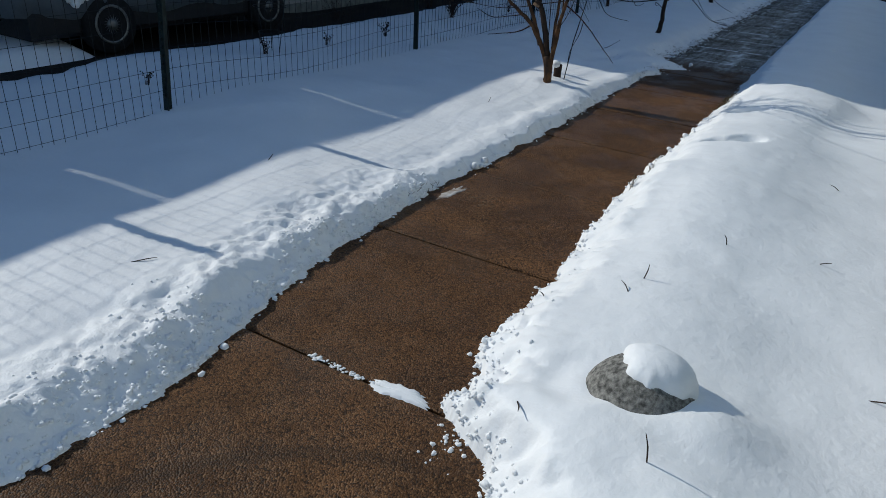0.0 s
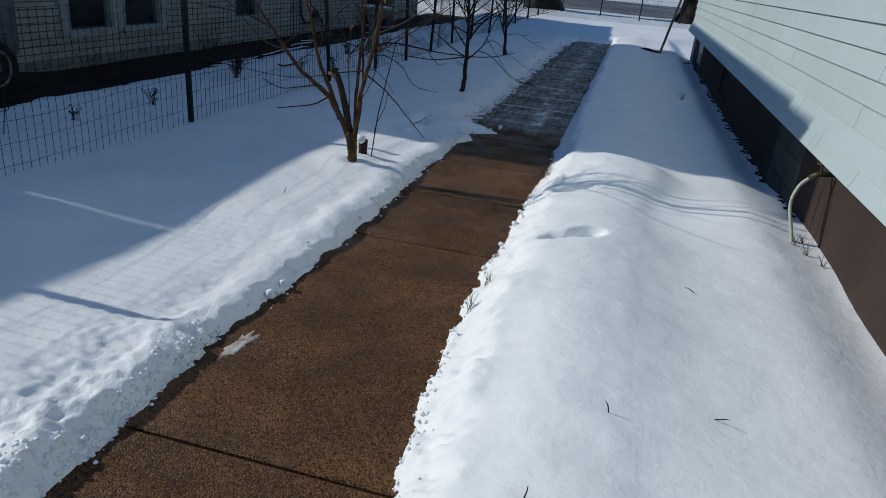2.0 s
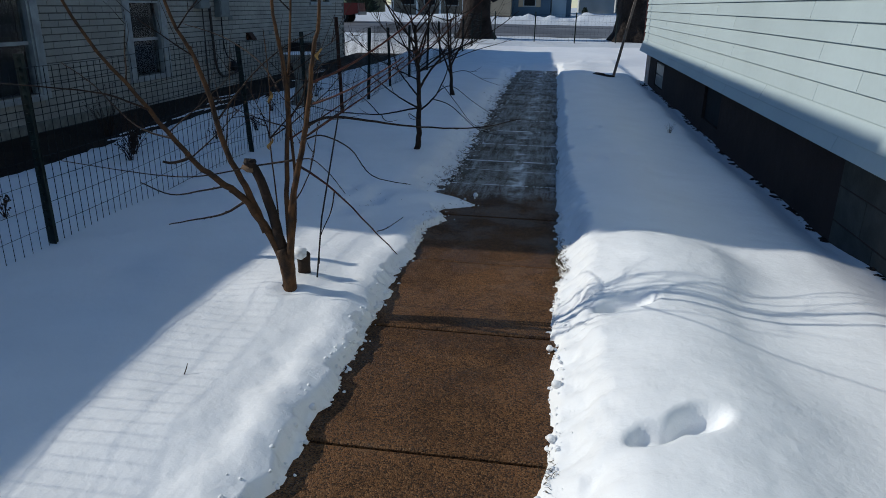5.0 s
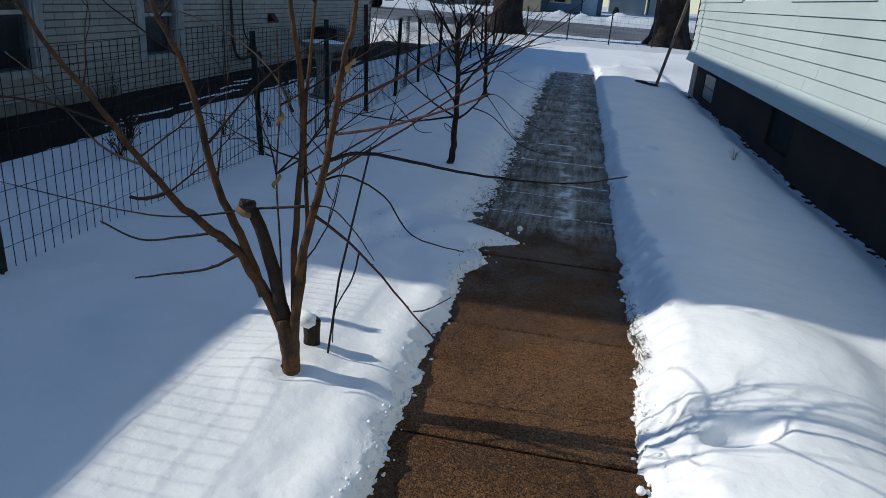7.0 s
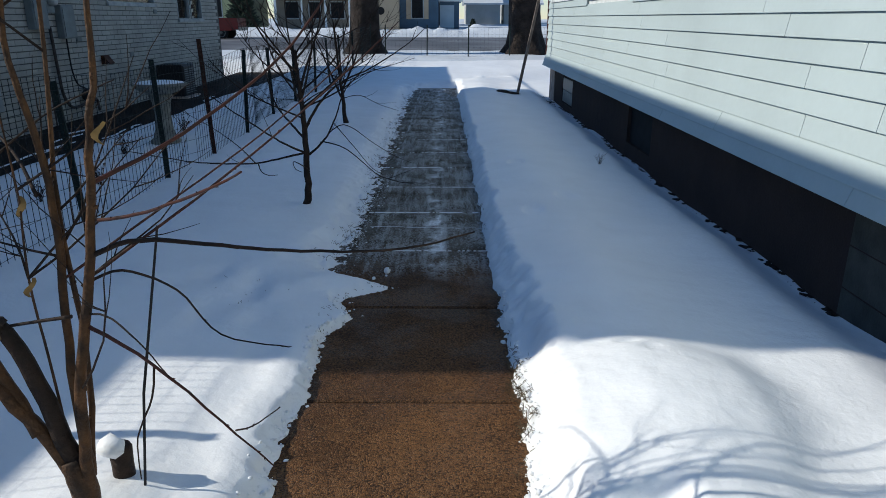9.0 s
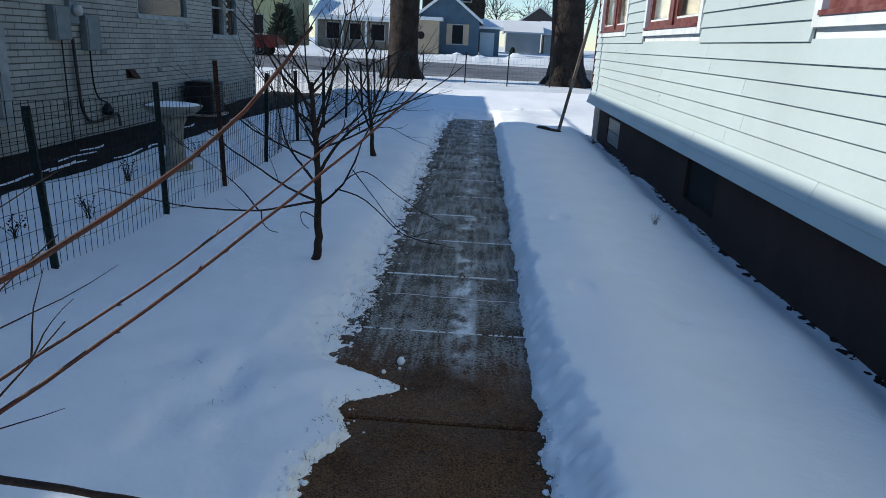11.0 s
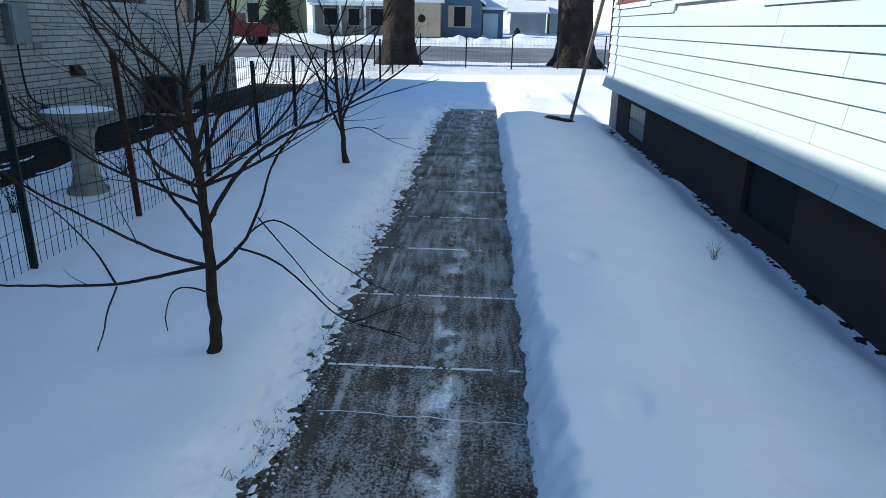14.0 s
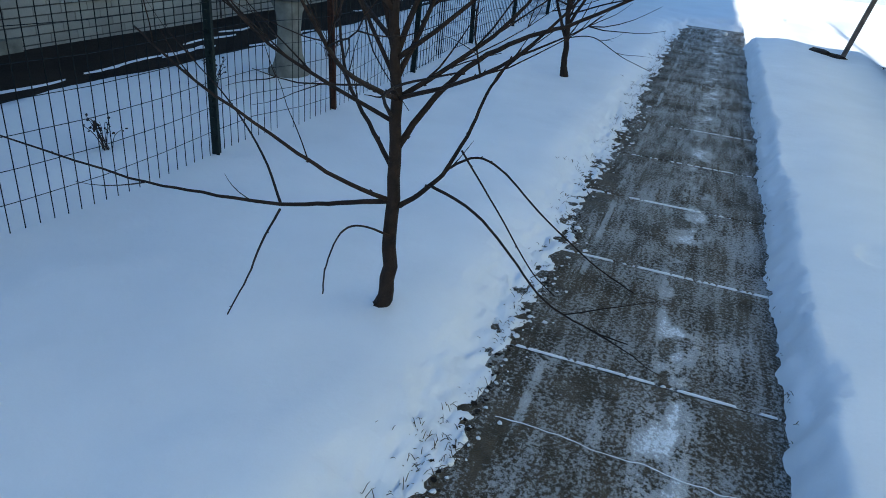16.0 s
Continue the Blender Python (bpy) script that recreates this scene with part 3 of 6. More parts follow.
wall = P_(wall_with_holes(S(), WX - 0.25, WX - 0.012, 7.27, NY1, -0.45, 3.05, WINS)).make("side_wall", MORTAR, nb)
P_(S().box(WX - 0.25, WX - 0.012, NY0, 7.27, -0.45, 2.6)).make("back_wing_wall", MORTAR, nb)
P_(S().box(WX - 0.25, WX, 7.27, 19.7, 3.05, 5.84).box(WX - 0.25, WX, 19.7, NY1, 3.05, 4.15)).make("upper_wall", BRICK, nb)
P_(S().box(-16, WX - 0.25, NY0, NY0 + 0.25, -0.45, 2.6).box(-16, WX - 0.25, NY1 - 0.25, NY1, -0.45, 4.15).box(-16, -15.75, NY0 + 0.25, NY1 - 0.25, -0.45, 3.05)
   .box(-16, WX - 0.25, 7.27, 7.52, 2.96, 5.84).box(-16, WX - 0.25, 19.45, 19.7, 3.05, 5.84)).make("end_walls", BRICK, nb)
# roofs: low over the back, a storey more in the middle, low again to the street
roof1 = P_(S().prism([(-8.0, 2.6), (-8.0, 2.67), (-12.1, 2.95), (-16.3, 2.67), (-16.3, 2.6)], "y", NY0 - 0.3, 7.26)).make("roof", SHINGLE, nb, "low shingled roof over the back wing")
roof2 = P_(S().prism([(-8.0, 5.85), (-8.0, 6.25), (-12.1, 7.4), (-16.3, 6.25), (-16.3, 5.85)], "y", 7.03, 19.8)).make("roof", SHINGLE, nb)
roof3 = P_(S().prism([(-8.0, 4.13), (-8.0, 4.25), (-12.1, 5.3), (-16.3, 4.25), (-16.3, 4.13)], "y", 19.7, NY1 + 0.6)).make("roof", SHINGLE, nb)


# unseen boards, added so their gaps throw thin sun streaks on the lawn
for a, b in ((NY0 - 0.3, 1.993), (2.007, 4.133), (4.147, 7.262)):
    P_(S().box(-8.03, -7.99, a, b, 2.671, 3.2)).make("sun_slit_board", WHITE, nb)
# unseen block, added only to shade the opposite foundation and lower siding
P_(S().box(-8.7, -8.0, 6.2, 7.029, 5.85, 6.2)).make("shade_block", WHITE, nb)
# unseen board, added to move the cast shadow's edge on the mound
P_(S().box(-8.29, -8.01, 7.03, 7.26, 4.75, 5.845)).make("shadow_edge_board", WHITE, nb)


def sash_window(y0, y1, z0, z1, frame_mat, parent, x, to, inner, rail=True, wide=0.07, depth=0.12):
    """A sash window in a wall that faces +x (to=1) or -x (to=-1); the wall's face is at x."""
    o = parent.location
    w = new("window")
    w.parent = parent
    tagged(w, "window with painted frame and dark panes")

    def put(name, mat, *boxes):
        s = S()
        for a, b, c, d, e, f in boxes:
            s.box(min(a, b) - o.x, max(a, b) - o.x, c - o.y, d - o.y, e - o.z, f - o.z)
        return s.make(name, mat, w)
    xa, xb = x + to * 0.012, x - to * depth
    put("window_frame", frame_mat, (xa, xb, y0, y0 + wide, z0, z1), (xa, xb, y1 - wide, y1, z0, z1), (xa, xb, y0 + wide, y1 - wide, z1 - wide, z1), (xa, xb, y0 + wide, y1 - wide, z0, z0 + wide * 0.7))
    put("window_sill", frame_mat, (x + to * 0.05, x + to * 0.013, y0 - 0.05, y1 + 0.05, z0 - 0.06, z0 + 0.01))
    if rail:
        zm = (z0 + z1) / 2
        put("meeting_rail", frame_mat, (x - to * 0.05, x - to * 0.09, y0 + wide, y1 - wide, zm - 0.025, zm + 0.025))
    g = put("pane", GLASS, (x - to * 0.06, x - to * 0.066, y0 + wide, y1 - wide, z0 + wide * 0.7, z1 - wide))
    g.visible_shadow = False
    # sheet coloured near-black in place of the unlit room's shade
    put("dark_room_sheet", inner, (x - to * 0.20, x - to * 0.24, y0, y1, z0, z1))
    return w


for y0, y1, z0, z1 in WINS:
    sash_window(y0 - 0.03, y1 + 0.02, z0 - 0.04, z1, TRIM, nb, WX, 1, INSIDE, rail=z0 < 1.9, wide=0.035)
P_(S().box(WX + 0.003, WX + 0.03, 10.61, 10.86, 0.3, 1.8)).make("mullion_board", TRIM, nb)
for a in (15.14, 13.99):
    P_(S().box(WX + 0.003, WX + 0.03, a, a + 0.19, 0.25, 1.68)).make("window_casing", TRIM, nb)
for a in (9.53, 11.81):
    P_(S().box(WX + 0.003, WX + 0.03, a, a + 0.15, 0.25, 1.8)).make("window_casing", TRIM, nb)
P_(S().box(WX + 0.003, WX + 0.06, 7.3, 13.4, -0.2, -0.05)).make("base_ledge", BATH, nb)

# ---- the siding-clad house ----
HX, HF, HY0, HY1 = 0.95, 1.04, -7.0, 19.95
hs = thing("clapboard_house", "pale painted clapboard house on a brown foundation", "house", (HF, 6.0, 0.0))


def Q_(shape):
    shape.v = [(x - HF, y - 6.0, z) for x, y, z in shape.v]
    return shape


CELLAR = [(12.15, 13.2, 0.16, 0.62), (17.2, 18.3, 0.1, 0.58)]
Q_(wall_with_holes(S(), HF, HF + 0.3, HY0, 19.3, -0.4, 0.80, CELLAR)).make("foundation", FOUND, hs, "brown-painted masonry foundation")
Q_(S().box(HF - 0.01, HF + 0.3, 19.3, HY1, -0.4, 0.80)).make("foundation_corner", FOUND_C, hs, "bare pinkish concrete corner")
Q_(S().box(HF + 0.3, 9, HY1 - 0.3, HY1, -0.4, 0.80).box(HF + 0.3, 9, HY0, HY0 + 0.3, -0.4, 0.80).box(8.7, 9, HY0 + 0.3, HY1 - 0.3, -0.4, 0.80)).make("foundation_rest", FOUND, hs)
HWINS = [(7.5, 10.37, 2.06, 3.6), (13.2, 15.72, 2.06, 3.6), (17.19, 19.55, 2.08, 3.6)]
Q_(wall_with_holes(S(), HX + 0.02, HX + 0.2, HY0, HY1, 0.80, 4.4, HWINS)).make("sheathing", WHITE, hs)
Q_(S().box(HX + 0.2, 9, HY1 - 0.2, HY1, 0.80, 4.4).box(HX + 0.2, 9, HY0, HY0 + 0.2, 0.80, 4.4).box(8.8, 9, HY0 + 0.2, HY1 - 0.2, 0.80, 4.4)).make("other_walls", SIDING, hs)
Q_(S().prism([(HX - 0.03, 4.4), (HX - 0.03, 4.52), (4.9, 7.2), (9.4, 4.52), (9.4, 4.4)], "y", HY0 - 0.3, HY1 + 0.3)).make("roof", SHINGLE, hs)
Q_(S().box(HX - 0.03, HX + 0.02, HY1, HY1 + 0.03, 0.72, 4.4).box(HX - 0.03, HX + 0.12, HY1 + 0.03, HY1 + 0.06, 0.72, 4.4)).make("corner_board", DARKRED, hs, "dark red corner board")


def lap_board(y0, y1, z0, z1, x_low, x_top, mat):
    """One clapboard: thick at its lower edge, tucked under the next above."""
    s = S().prism([(x_low - 0.024, z0), (x_low + 0.004, z0), (x_top + 0.012, z1 + 0.02), (x_top, z1 + 0.02), (x_low - 0.024, z0 + 0.006)], "y", y0, y1)
    return Q_(s).make("clapboard", mat, hs)


rb = random.Random(4)
COURSES = [(0.705, 0.81, 0.87, 0.889), (0.81, 0.962, 0.899, 0.945)] + [(0.962 + 0.1505 * i, 0.962 + 0.1505 * (i + 1), HX, HX) for i in range(24)]
for i, (z0, z1, xl, xt) in enumerate(COURSES):
    if z0 > 4.4:
        break
    y, stops = HY0, []
    while y < HY1:
        stops.append(y)
        y += rb.uniform(2.6, 4.6)
    stops.append(HY1)
    for a, b in zip(stops, stops[1:]):
        cuts = [(a, b)]
        for h in HWINS:
            if z1 > h[2] - 0.06 and z0 < h[3]:
                cuts = [(p, q) for c in cuts for p, q in ((c[0], min(c[1], h[0] - 0.11)), (max(c[0], h[1] + 0.11), c[1])) if q - p > 0.02]
        for p, q in cuts:
            lap_board(p + 0.0025, q - 0.0025, z0, min(z1, 4.39), xl, xt, SIDING)
Q_(S().box(0.875, HF - 0.002, HY0, HY1, 0.71, 0.725)).make("soffit", WHITE, hs)


def cottage_window(y0, y1, z0, z1):
    """A pair of red sashes in a pale casing, with a drawn blind."""
    w = new("window")
    w.parent = hs
    tagged(w, "pair of red-painted sashes with drawn blinds and peeling sill")

    def put(name, mat, *bs):
        s = S()
        for b in bs:
            s.box(*b)
        return Q_(s).make(name, mat, w)
    x = HX
    put("casing", WHITE, (x - 0.03, x + 0.05, y0 - 0.11, y0, z0 - 0.1, z1 + 0.1), (x - 0.03, x + 0.05, y1, y1 + 0.11, z0 - 0.1, z1 + 0.1), (x - 0.03, x + 0.05, y0, y1, z1, z1 + 0.1), (x - 0.035, x + 0.05, y0, y1, z0 - 0.1, z0 - 0.025))
    put("window_sill", REDWOOD, (x - 0.05, x + 0.12, y0, y1, z0 - 0.025, z0 + 0.01))
    mid = (y0 + y1) / 2
    for a, b in ((y0, mid - 0.09), (mid + 0.09, y1)):
        put("sash", REDWOOD, (x + 0.02, x + 0.07, a, a + 0.09, z0 + 0.01, z1), (x + 0.02, x + 0.07, b - 0.09, b, z0 + 0.01, z1), (x + 0.02, x + 0.07, a + 0.09, b - 0.09, z0 + 0.01, z0 + 0.09), (x + 0.02, x + 0.07, a + 0.09, b - 0.09, z1 - 0.09, z1))
        g = put("pane", GLASS, (x + 0.045, x + 0.05, a + 0.09, b - 0.09, z0 + 0.09, z1 - 0.09))
        g.visible_shadow = False
        put("storm_rail", WHITE, (x + 0.025, x + 0.06, a + 0.09, b - 0.09, z0 + 0.091, z0 + 0.115))
    put("mullion", REDWOOD, (x - 0.005, x + 0.08, mid - 0.09, mid + 0.09, z0 + 0.01, z1))
    put("blind", CURTAIN, (x + 0.14, x + 0.15, y0, y1, z0, z1))


for h in HWINS:
    cottage_window(*h)
# an old opening closed with grey blocks
BLOCK = add_bump(material("grey_block_paint", (0.075, 0.075, 0.065), 0.85, vary=0.25, scale=5, fine=80, bump=0.5, depth=0.005, rand=0.2), 18, 0.5, 0.012)
for z0, z1, splits in ((-0.06, 0.16, (7.0, 7.4, 8.1)), (0.17, 0.42, (7.0, 7.62, 8.1)), (0.43, 0.69, (7.0, 7.3, 8.1))):
    for a, b in zip(splits, splits[1:]):
        Q_(S().box(HF - 0.006, HF - 0.0005, a + 0.004, b - 0.004, z0, z1, c=0.002)).make("block", BLOCK, hs)
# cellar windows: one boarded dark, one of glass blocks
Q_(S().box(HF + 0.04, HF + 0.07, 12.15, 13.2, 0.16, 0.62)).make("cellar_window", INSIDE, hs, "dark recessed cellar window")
gb = new("glass_block_window")
gb.parent = hs
Q_(S().box(HF + 0.05, HF + 0.07, 17.2, 18.3, 0.1, 0.58)).make("grout", FOUND_C, gb)
for i in range(5):
    for j in range(2):
        Q_(S().box(HF + 0.01, HF + 0.05, 17.205 + i * 0.22, 17.415 + i * 0.22, 0.11 + j * 0.235, 0.335 + j * 0.235, c=0.012)).make("glass_block", BLOCKGLASS, gb)

# ---- tap and hose on the foundation ----
tap = thing("garden_tap", "weathered brass outdoor tap with pale hose running into the snow", "tap", (1.01, 6.08, 0.58))
S().tube([(0.03, 0, 0), (-0.09, 0.0, -0.01), (-0.13, 0.01, -0.05)], [0.016, 0.018, 0.02], 10).make("spout", BRASS, tap, smooth=True)
S().tube([(-0.07, 0, 0.0), (-0.08, -0.01, 0.06)], 0.009, 8).make("valve_stem", BRASS, tap)
S().tube([(-0.08 + 0.03 * math.cos(a), -0.01 + 0.03 * math.sin(a), 0.065) for a in [k * math.pi / 5 for k in range(11)]], 0.006, 6, False).make("valve_wheel", BRASS, tap)
S().tube(bend([(-0.13, 0.01, -0.05), (-0.18, 0.0, -0.11), (-0.21, -0.03, -0.23), (-0.18, -0.09, -0.38), (-0.12, -0.13, -0.58)], 6), 0.0125, 8).make("hose", HOSE, tap, "pale green garden hose", True)
S().tube(bend([(0.0, -0.02, -0.02), (0.02, -0.06, -0.25), (0.022, -0.14, -0.6)], 5), 0.005, 5).make("cable", BLACK, tap)

# ---- leaning board at the house corner ----
pole = thing("leaning_board", "long weathered board leaning against the house corner", "board", (0.25, 19.3, at(0.25, 19.3) - 0.05))
S().box(-0.026, 0.026, -0.045, 0.045, 0, 2.9, Matrix.Rotation(radians(11), 4, "Y")).make("board", POLEWOOD, pole)

# ---- fence ----
fence = thing("wire_fence", "dark welded-wire fence on painted steel posts", "fence", (-4.2, 0.0, 0.0))
POSTS = [(-3.0, 1.28), (-0.2, 1.3), (1.70, 1.3), (3.2, 1.3), (6.55, 1.31), (9.57, 1.22), (11.27, 1.28), (12.58, 1.44), (14.2, 1.25), (16.2, 1.2), (17.95, 1.2), (20.0, 1.2), (22.2, 1.2), (24.5, 1.22), (27.0, 1.3), (29.5, 1.35), (33.0, 1.45)]


def fence_x(y):
    return 0.06 * math.sin(y * 0.7) * 0.5 + (0.08 if 12 < y < 15 else 0.0)


def post_shape(h):
    """A T-section steel post with studs."""
    s = S().box(-0.026, 0.026, -0.004, 0.004, -0.3, h).box(-0.004, 0.004, 0.004, 0.044, -0.3, h)
    z = 0.1
    while z < h - 0.03:
        s.box(-0.009, 0.009, -0.014, -0.004, z, z + 0.02)
        z += 0.055
    return s


rp = random.Random(8)
for i, (y, top) in enumerate(POSTS):
    zb = at(-4.2, y)
    ob = post_shape(top - zb).make("post", RUST if i == 7 else PAINTED, fence)
    ob.matrix_local = pose(fence_x(y), y, zb, -4.0 if i in (2, 3) else rp.uniform(-2, 2), rp.uniform(-3.5, 1.5), rp.uniform(-8, 8))


def wire_panel(y0, y1, step_y, zs, x_of, low, parent, r=0.0014):
    s = S()
    n = max(2, int((y1 - y0) / step_y))
    for k in range(n):
        y = y0 + (k + 0.5) * (y1 - y0) / n
        x = x_of(y)
        zb = low(x, y)
        s.box(x - r, x + r, y - r, y + r, zb - 0.03, zb + zs[-1])
    m = max(3, int((y1 - y0) / 0.35))
    for z in zs:
        pts = []
        for k in range(m + 1):
            y = y0 + (y1 - y0) * k / m
            x = x_of(y)
            pts.append((x - 0.003, y, low(x, y) + z))
        s.tube(pts, r * 1.15, 4)
    ob = s.make("wire_panel", WIRE, parent, "welded-wire mesh")
    return tagged(ob, kind="stuff")


def wire_x(y):
    return fence_x(y) - 0.012 + 0.012 * math.sin(y * 3.1)


def wire_low(x, y):
    return 0.10 + 0.035 * math.sin(y * 0.9) + 0.02 * math.sin(y * 2.3) + max(0, y - 24) * 0.012


LEVELS = [0.147 * k for k in range(8)] + [1.13]
for (ya, _), (yb, _) in zip(POSTS, POSTS[1:]):
    wire_panel(ya, yb, 0.072 if yb < 21 else 0.12, LEVELS, wire_x, wire_low, fence, 0.0013 if yb < 6.6 else 0.0017 if yb < 16 else 0.0026)

# ---- street fence ----
ff = thing("street_fence", "thin wire fence on dark posts along the street", "fence", (0, 33.0, at(0, 33.0)))
for x in (-5.3, -3.63, -1.97, -0.32, 1.33, 2.98, 4.6, 6.3, 8.0):
    S().tube([(x, 0, -0.2), (x + 0.01, 0, 1.2)], 0.024, 6).make("post", PAINTED, ff)
s = S()
for z in (0.1, 0.35, 0.6, 0.85, 1.1):
    s.tube([(-5.3, 0, z), (8, 0, z)], 0.003, 4)
for k in range(90):
    s.tube([(-5.3 + k * 0.148, 0, 0.05), (-5.3 + k * 0.148, 0, 1.1)], 0.002, 3)
tagged(s.make("wire_panel", WIRE, ff), kind="stuff")

# ---- young trees in the yard ----
def knobby(path, r0, r1):
    """Radii along a twig, with small buds."""
    n = len(path)
    return [r0 + (r1 - r0) * (i / (n - 1)) ** 0.8 for i in range(n)]


def limb(parent, name, pts, r0, r1, mat, sides=7, n=5, buds=0, seed=0):
    path = bend(pts, n)
    rnd = random.Random(seed)
    w = r0 * 0.2
    path = [p + Vector((rnd.uniform(-w, w), rnd.uniform(-w, w), rnd.uniform(-w, w))) if 0 < i < len(path) - 1 else p for i, p in enumerate(path)]
    s = S().tube(path, knobby(path, r0, r1), sides)
    for k in range(buds):
        i = rnd.randrange(1, len(path) - 1)
        f = rnd.random()
        p = path[i].lerp(path[i + 1], f)
        d = (path[i + 1] - path[i]).normalized()
        side = d.cross(Vector((rnd.uniform(-1, 1), rnd.uniform(-1, 1), rnd.uniform(-1, 1)))).normalized()
        rr = r0 + (r1 - r0) * i / len(path)
        s.tube([p, p + side * (rr * 0.9) + d * 0.003, p + side * (rr * 1.2 + 0.002) + d * 0.009], [rr * 0.7, rr * 0.5, 0.0006], 5)
    return s.make(name, mat, parent, smooth=True), path


def sprout(s, p, d, length, r, depth, rnd, up=0.25, droop=0.0):
    """A twig that forks on; all go into one shape."""
    d = d.normalized()
    pts, q = [p.copy()], p.copy()
    n = 5
    for k in range(n):
        d = (d + Vector((rnd.uniform(-0.16, 0.16), rnd.uniform(-0.16, 0.16), rnd.uniform(-0.12, 0.12) + (up - droop) * 0.16))).normalized()
        q = q + d * length / n
        pts.append(q.copy())
    s.tube(pts, [r * (1 - 0.72 * i / n) for i in range(n + 1)], 4 if r < 0.004 else 5)
    if depth:
        for k in range(rnd.randint(2, 4)):
            i = rnd.randint(1, n - 1)
            a = (pts[i + 1] - pts[i]).normalized()
            side = a.cross(Vector((rnd.uniform(-1, 1), rnd.uniform(-1, 1), rnd.uniform(-1, 1)))).normalized()
            sprout(s, pts[i], a * 0.75 + side * rnd.uniform(0.5, 0.9), length * rnd.uniform(0.35, 0.65), r * 0.55, depth - 1, rnd, up, droop)


TA = Vector((-2.47, 6.10, at(-2.47, 6.1) - 0.03))
tree = thing("young_tree", "bare several-stemmed young tree with a sawn-off stem in snow", "tree", TA)


def A_(pts):
    return [Vector(p) - TA for p in pts]


STEMS = [  # points, thick, thin
    ([(-2.465, 6.1, 0.08), (-2.49, 6.1, 0.31), (-2.66, 6.1, 0.61), (-2.80, 6.08, 0.73), (-2.94, 6.06, 0.85), (-3.10, 6.0, 1.10), (-3.37, 5.95, 1.46), (-3.55, 5.9, 1.9), (-3.62, 5.85, 2.4)], 0.032, 0.003),
    ([(-2.57, 6.1, 0.46), (-2.66, 6.12, 0.66), (-2.77, 6.13, 0.89), (-2.88, 6.13, 1.30), (-3.01, 6.14, 1.55), (-3.12, 6.15, 2.0), (-3.15, 6.2, 2.6)], 0.026, 0.003),
    ([(-2.445, 6.12, 0.3), (-2.46, 6.14, 0.66), (-2.43, 6.15, 1.10), (-2.45, 6.15, 1.4), (-2.48, 6.15, 1.62), (-2.46, 6.2, 2.1), (-2.5, 6.2, 2.7)], 0.018, 0.005),
    ([(-2.445, 6.09, 0.12), (-2.44, 6.09, 0.31), (-2.40, 6.09, 0.69), (-2.31, 6.08, 1.05), (-2.26, 6.07, 1.38), (-2.21, 6.06, 1.61), (-2.18, 6.05, 2.1), (-2.1, 6.0, 2.7)], 0.027, 0.003),
    ([(-2.45, 6.14, 0.3), (-2.42, 6.17, 0.7), (-2.435, 6.18, 1.15), (-2.40, 6.2, 1.7), (-2.38, 6.2, 2.3)], 0.013, 0.004),
    ([(-2.50, 6.13, 0.1), (-2.515, 6.14, 0.6), (-2.53, 6.135, 0.96), (-2.515, 6.14, 1.22), (-2.53, 6.14, 1.5)], 0.006, 0.002),
]
S().tube(bend(A_([(-2.445, 6.09, -0.02), (-2.455, 6.1, 0.14), (-2.465, 6.1, 0.28), (-2.49, 6.1, 0.37)]), 4), [0.046] * 3 + [0.037] * 4 + [0.041] * 3 + [0.036] * 2 + [0.03], 12).make("trunk_base", BARK, tree, smooth=True)
paths = []
for i, (pts, r0, r1) in enumerate(STEMS):
    _, path = limb(tree, "stem", A_(pts), r0 * 0.88, r1, BARK, 9, 5, 5, i)
    paths.append(path)
limb(tree, "sawn_stem", A_([(-2.48, 6.11, 0.32), (-2.52, 6.11, 0.5), (-2.57, 6.11, 0.69), (-2.63, 6.10, 0.83)]), 0.031, 0.023, BARK_B, 9, 3)
S().blob(A_([(-2.632, 6.10, 0.835)])[0], 0.031, 77, 0.55, 0.7).make("cut_end", BARK_B, tree, "dark rough sawn end")
S().tube(A_([(-2.615, 6.10, 0.80), (-2.645, 6.095, 0.80), (-2.675, 6.09, 0.815)]), [0.02, 0.017, 0.012], 7).make("branch_collar", CUTWOOD, tree, smooth=True)
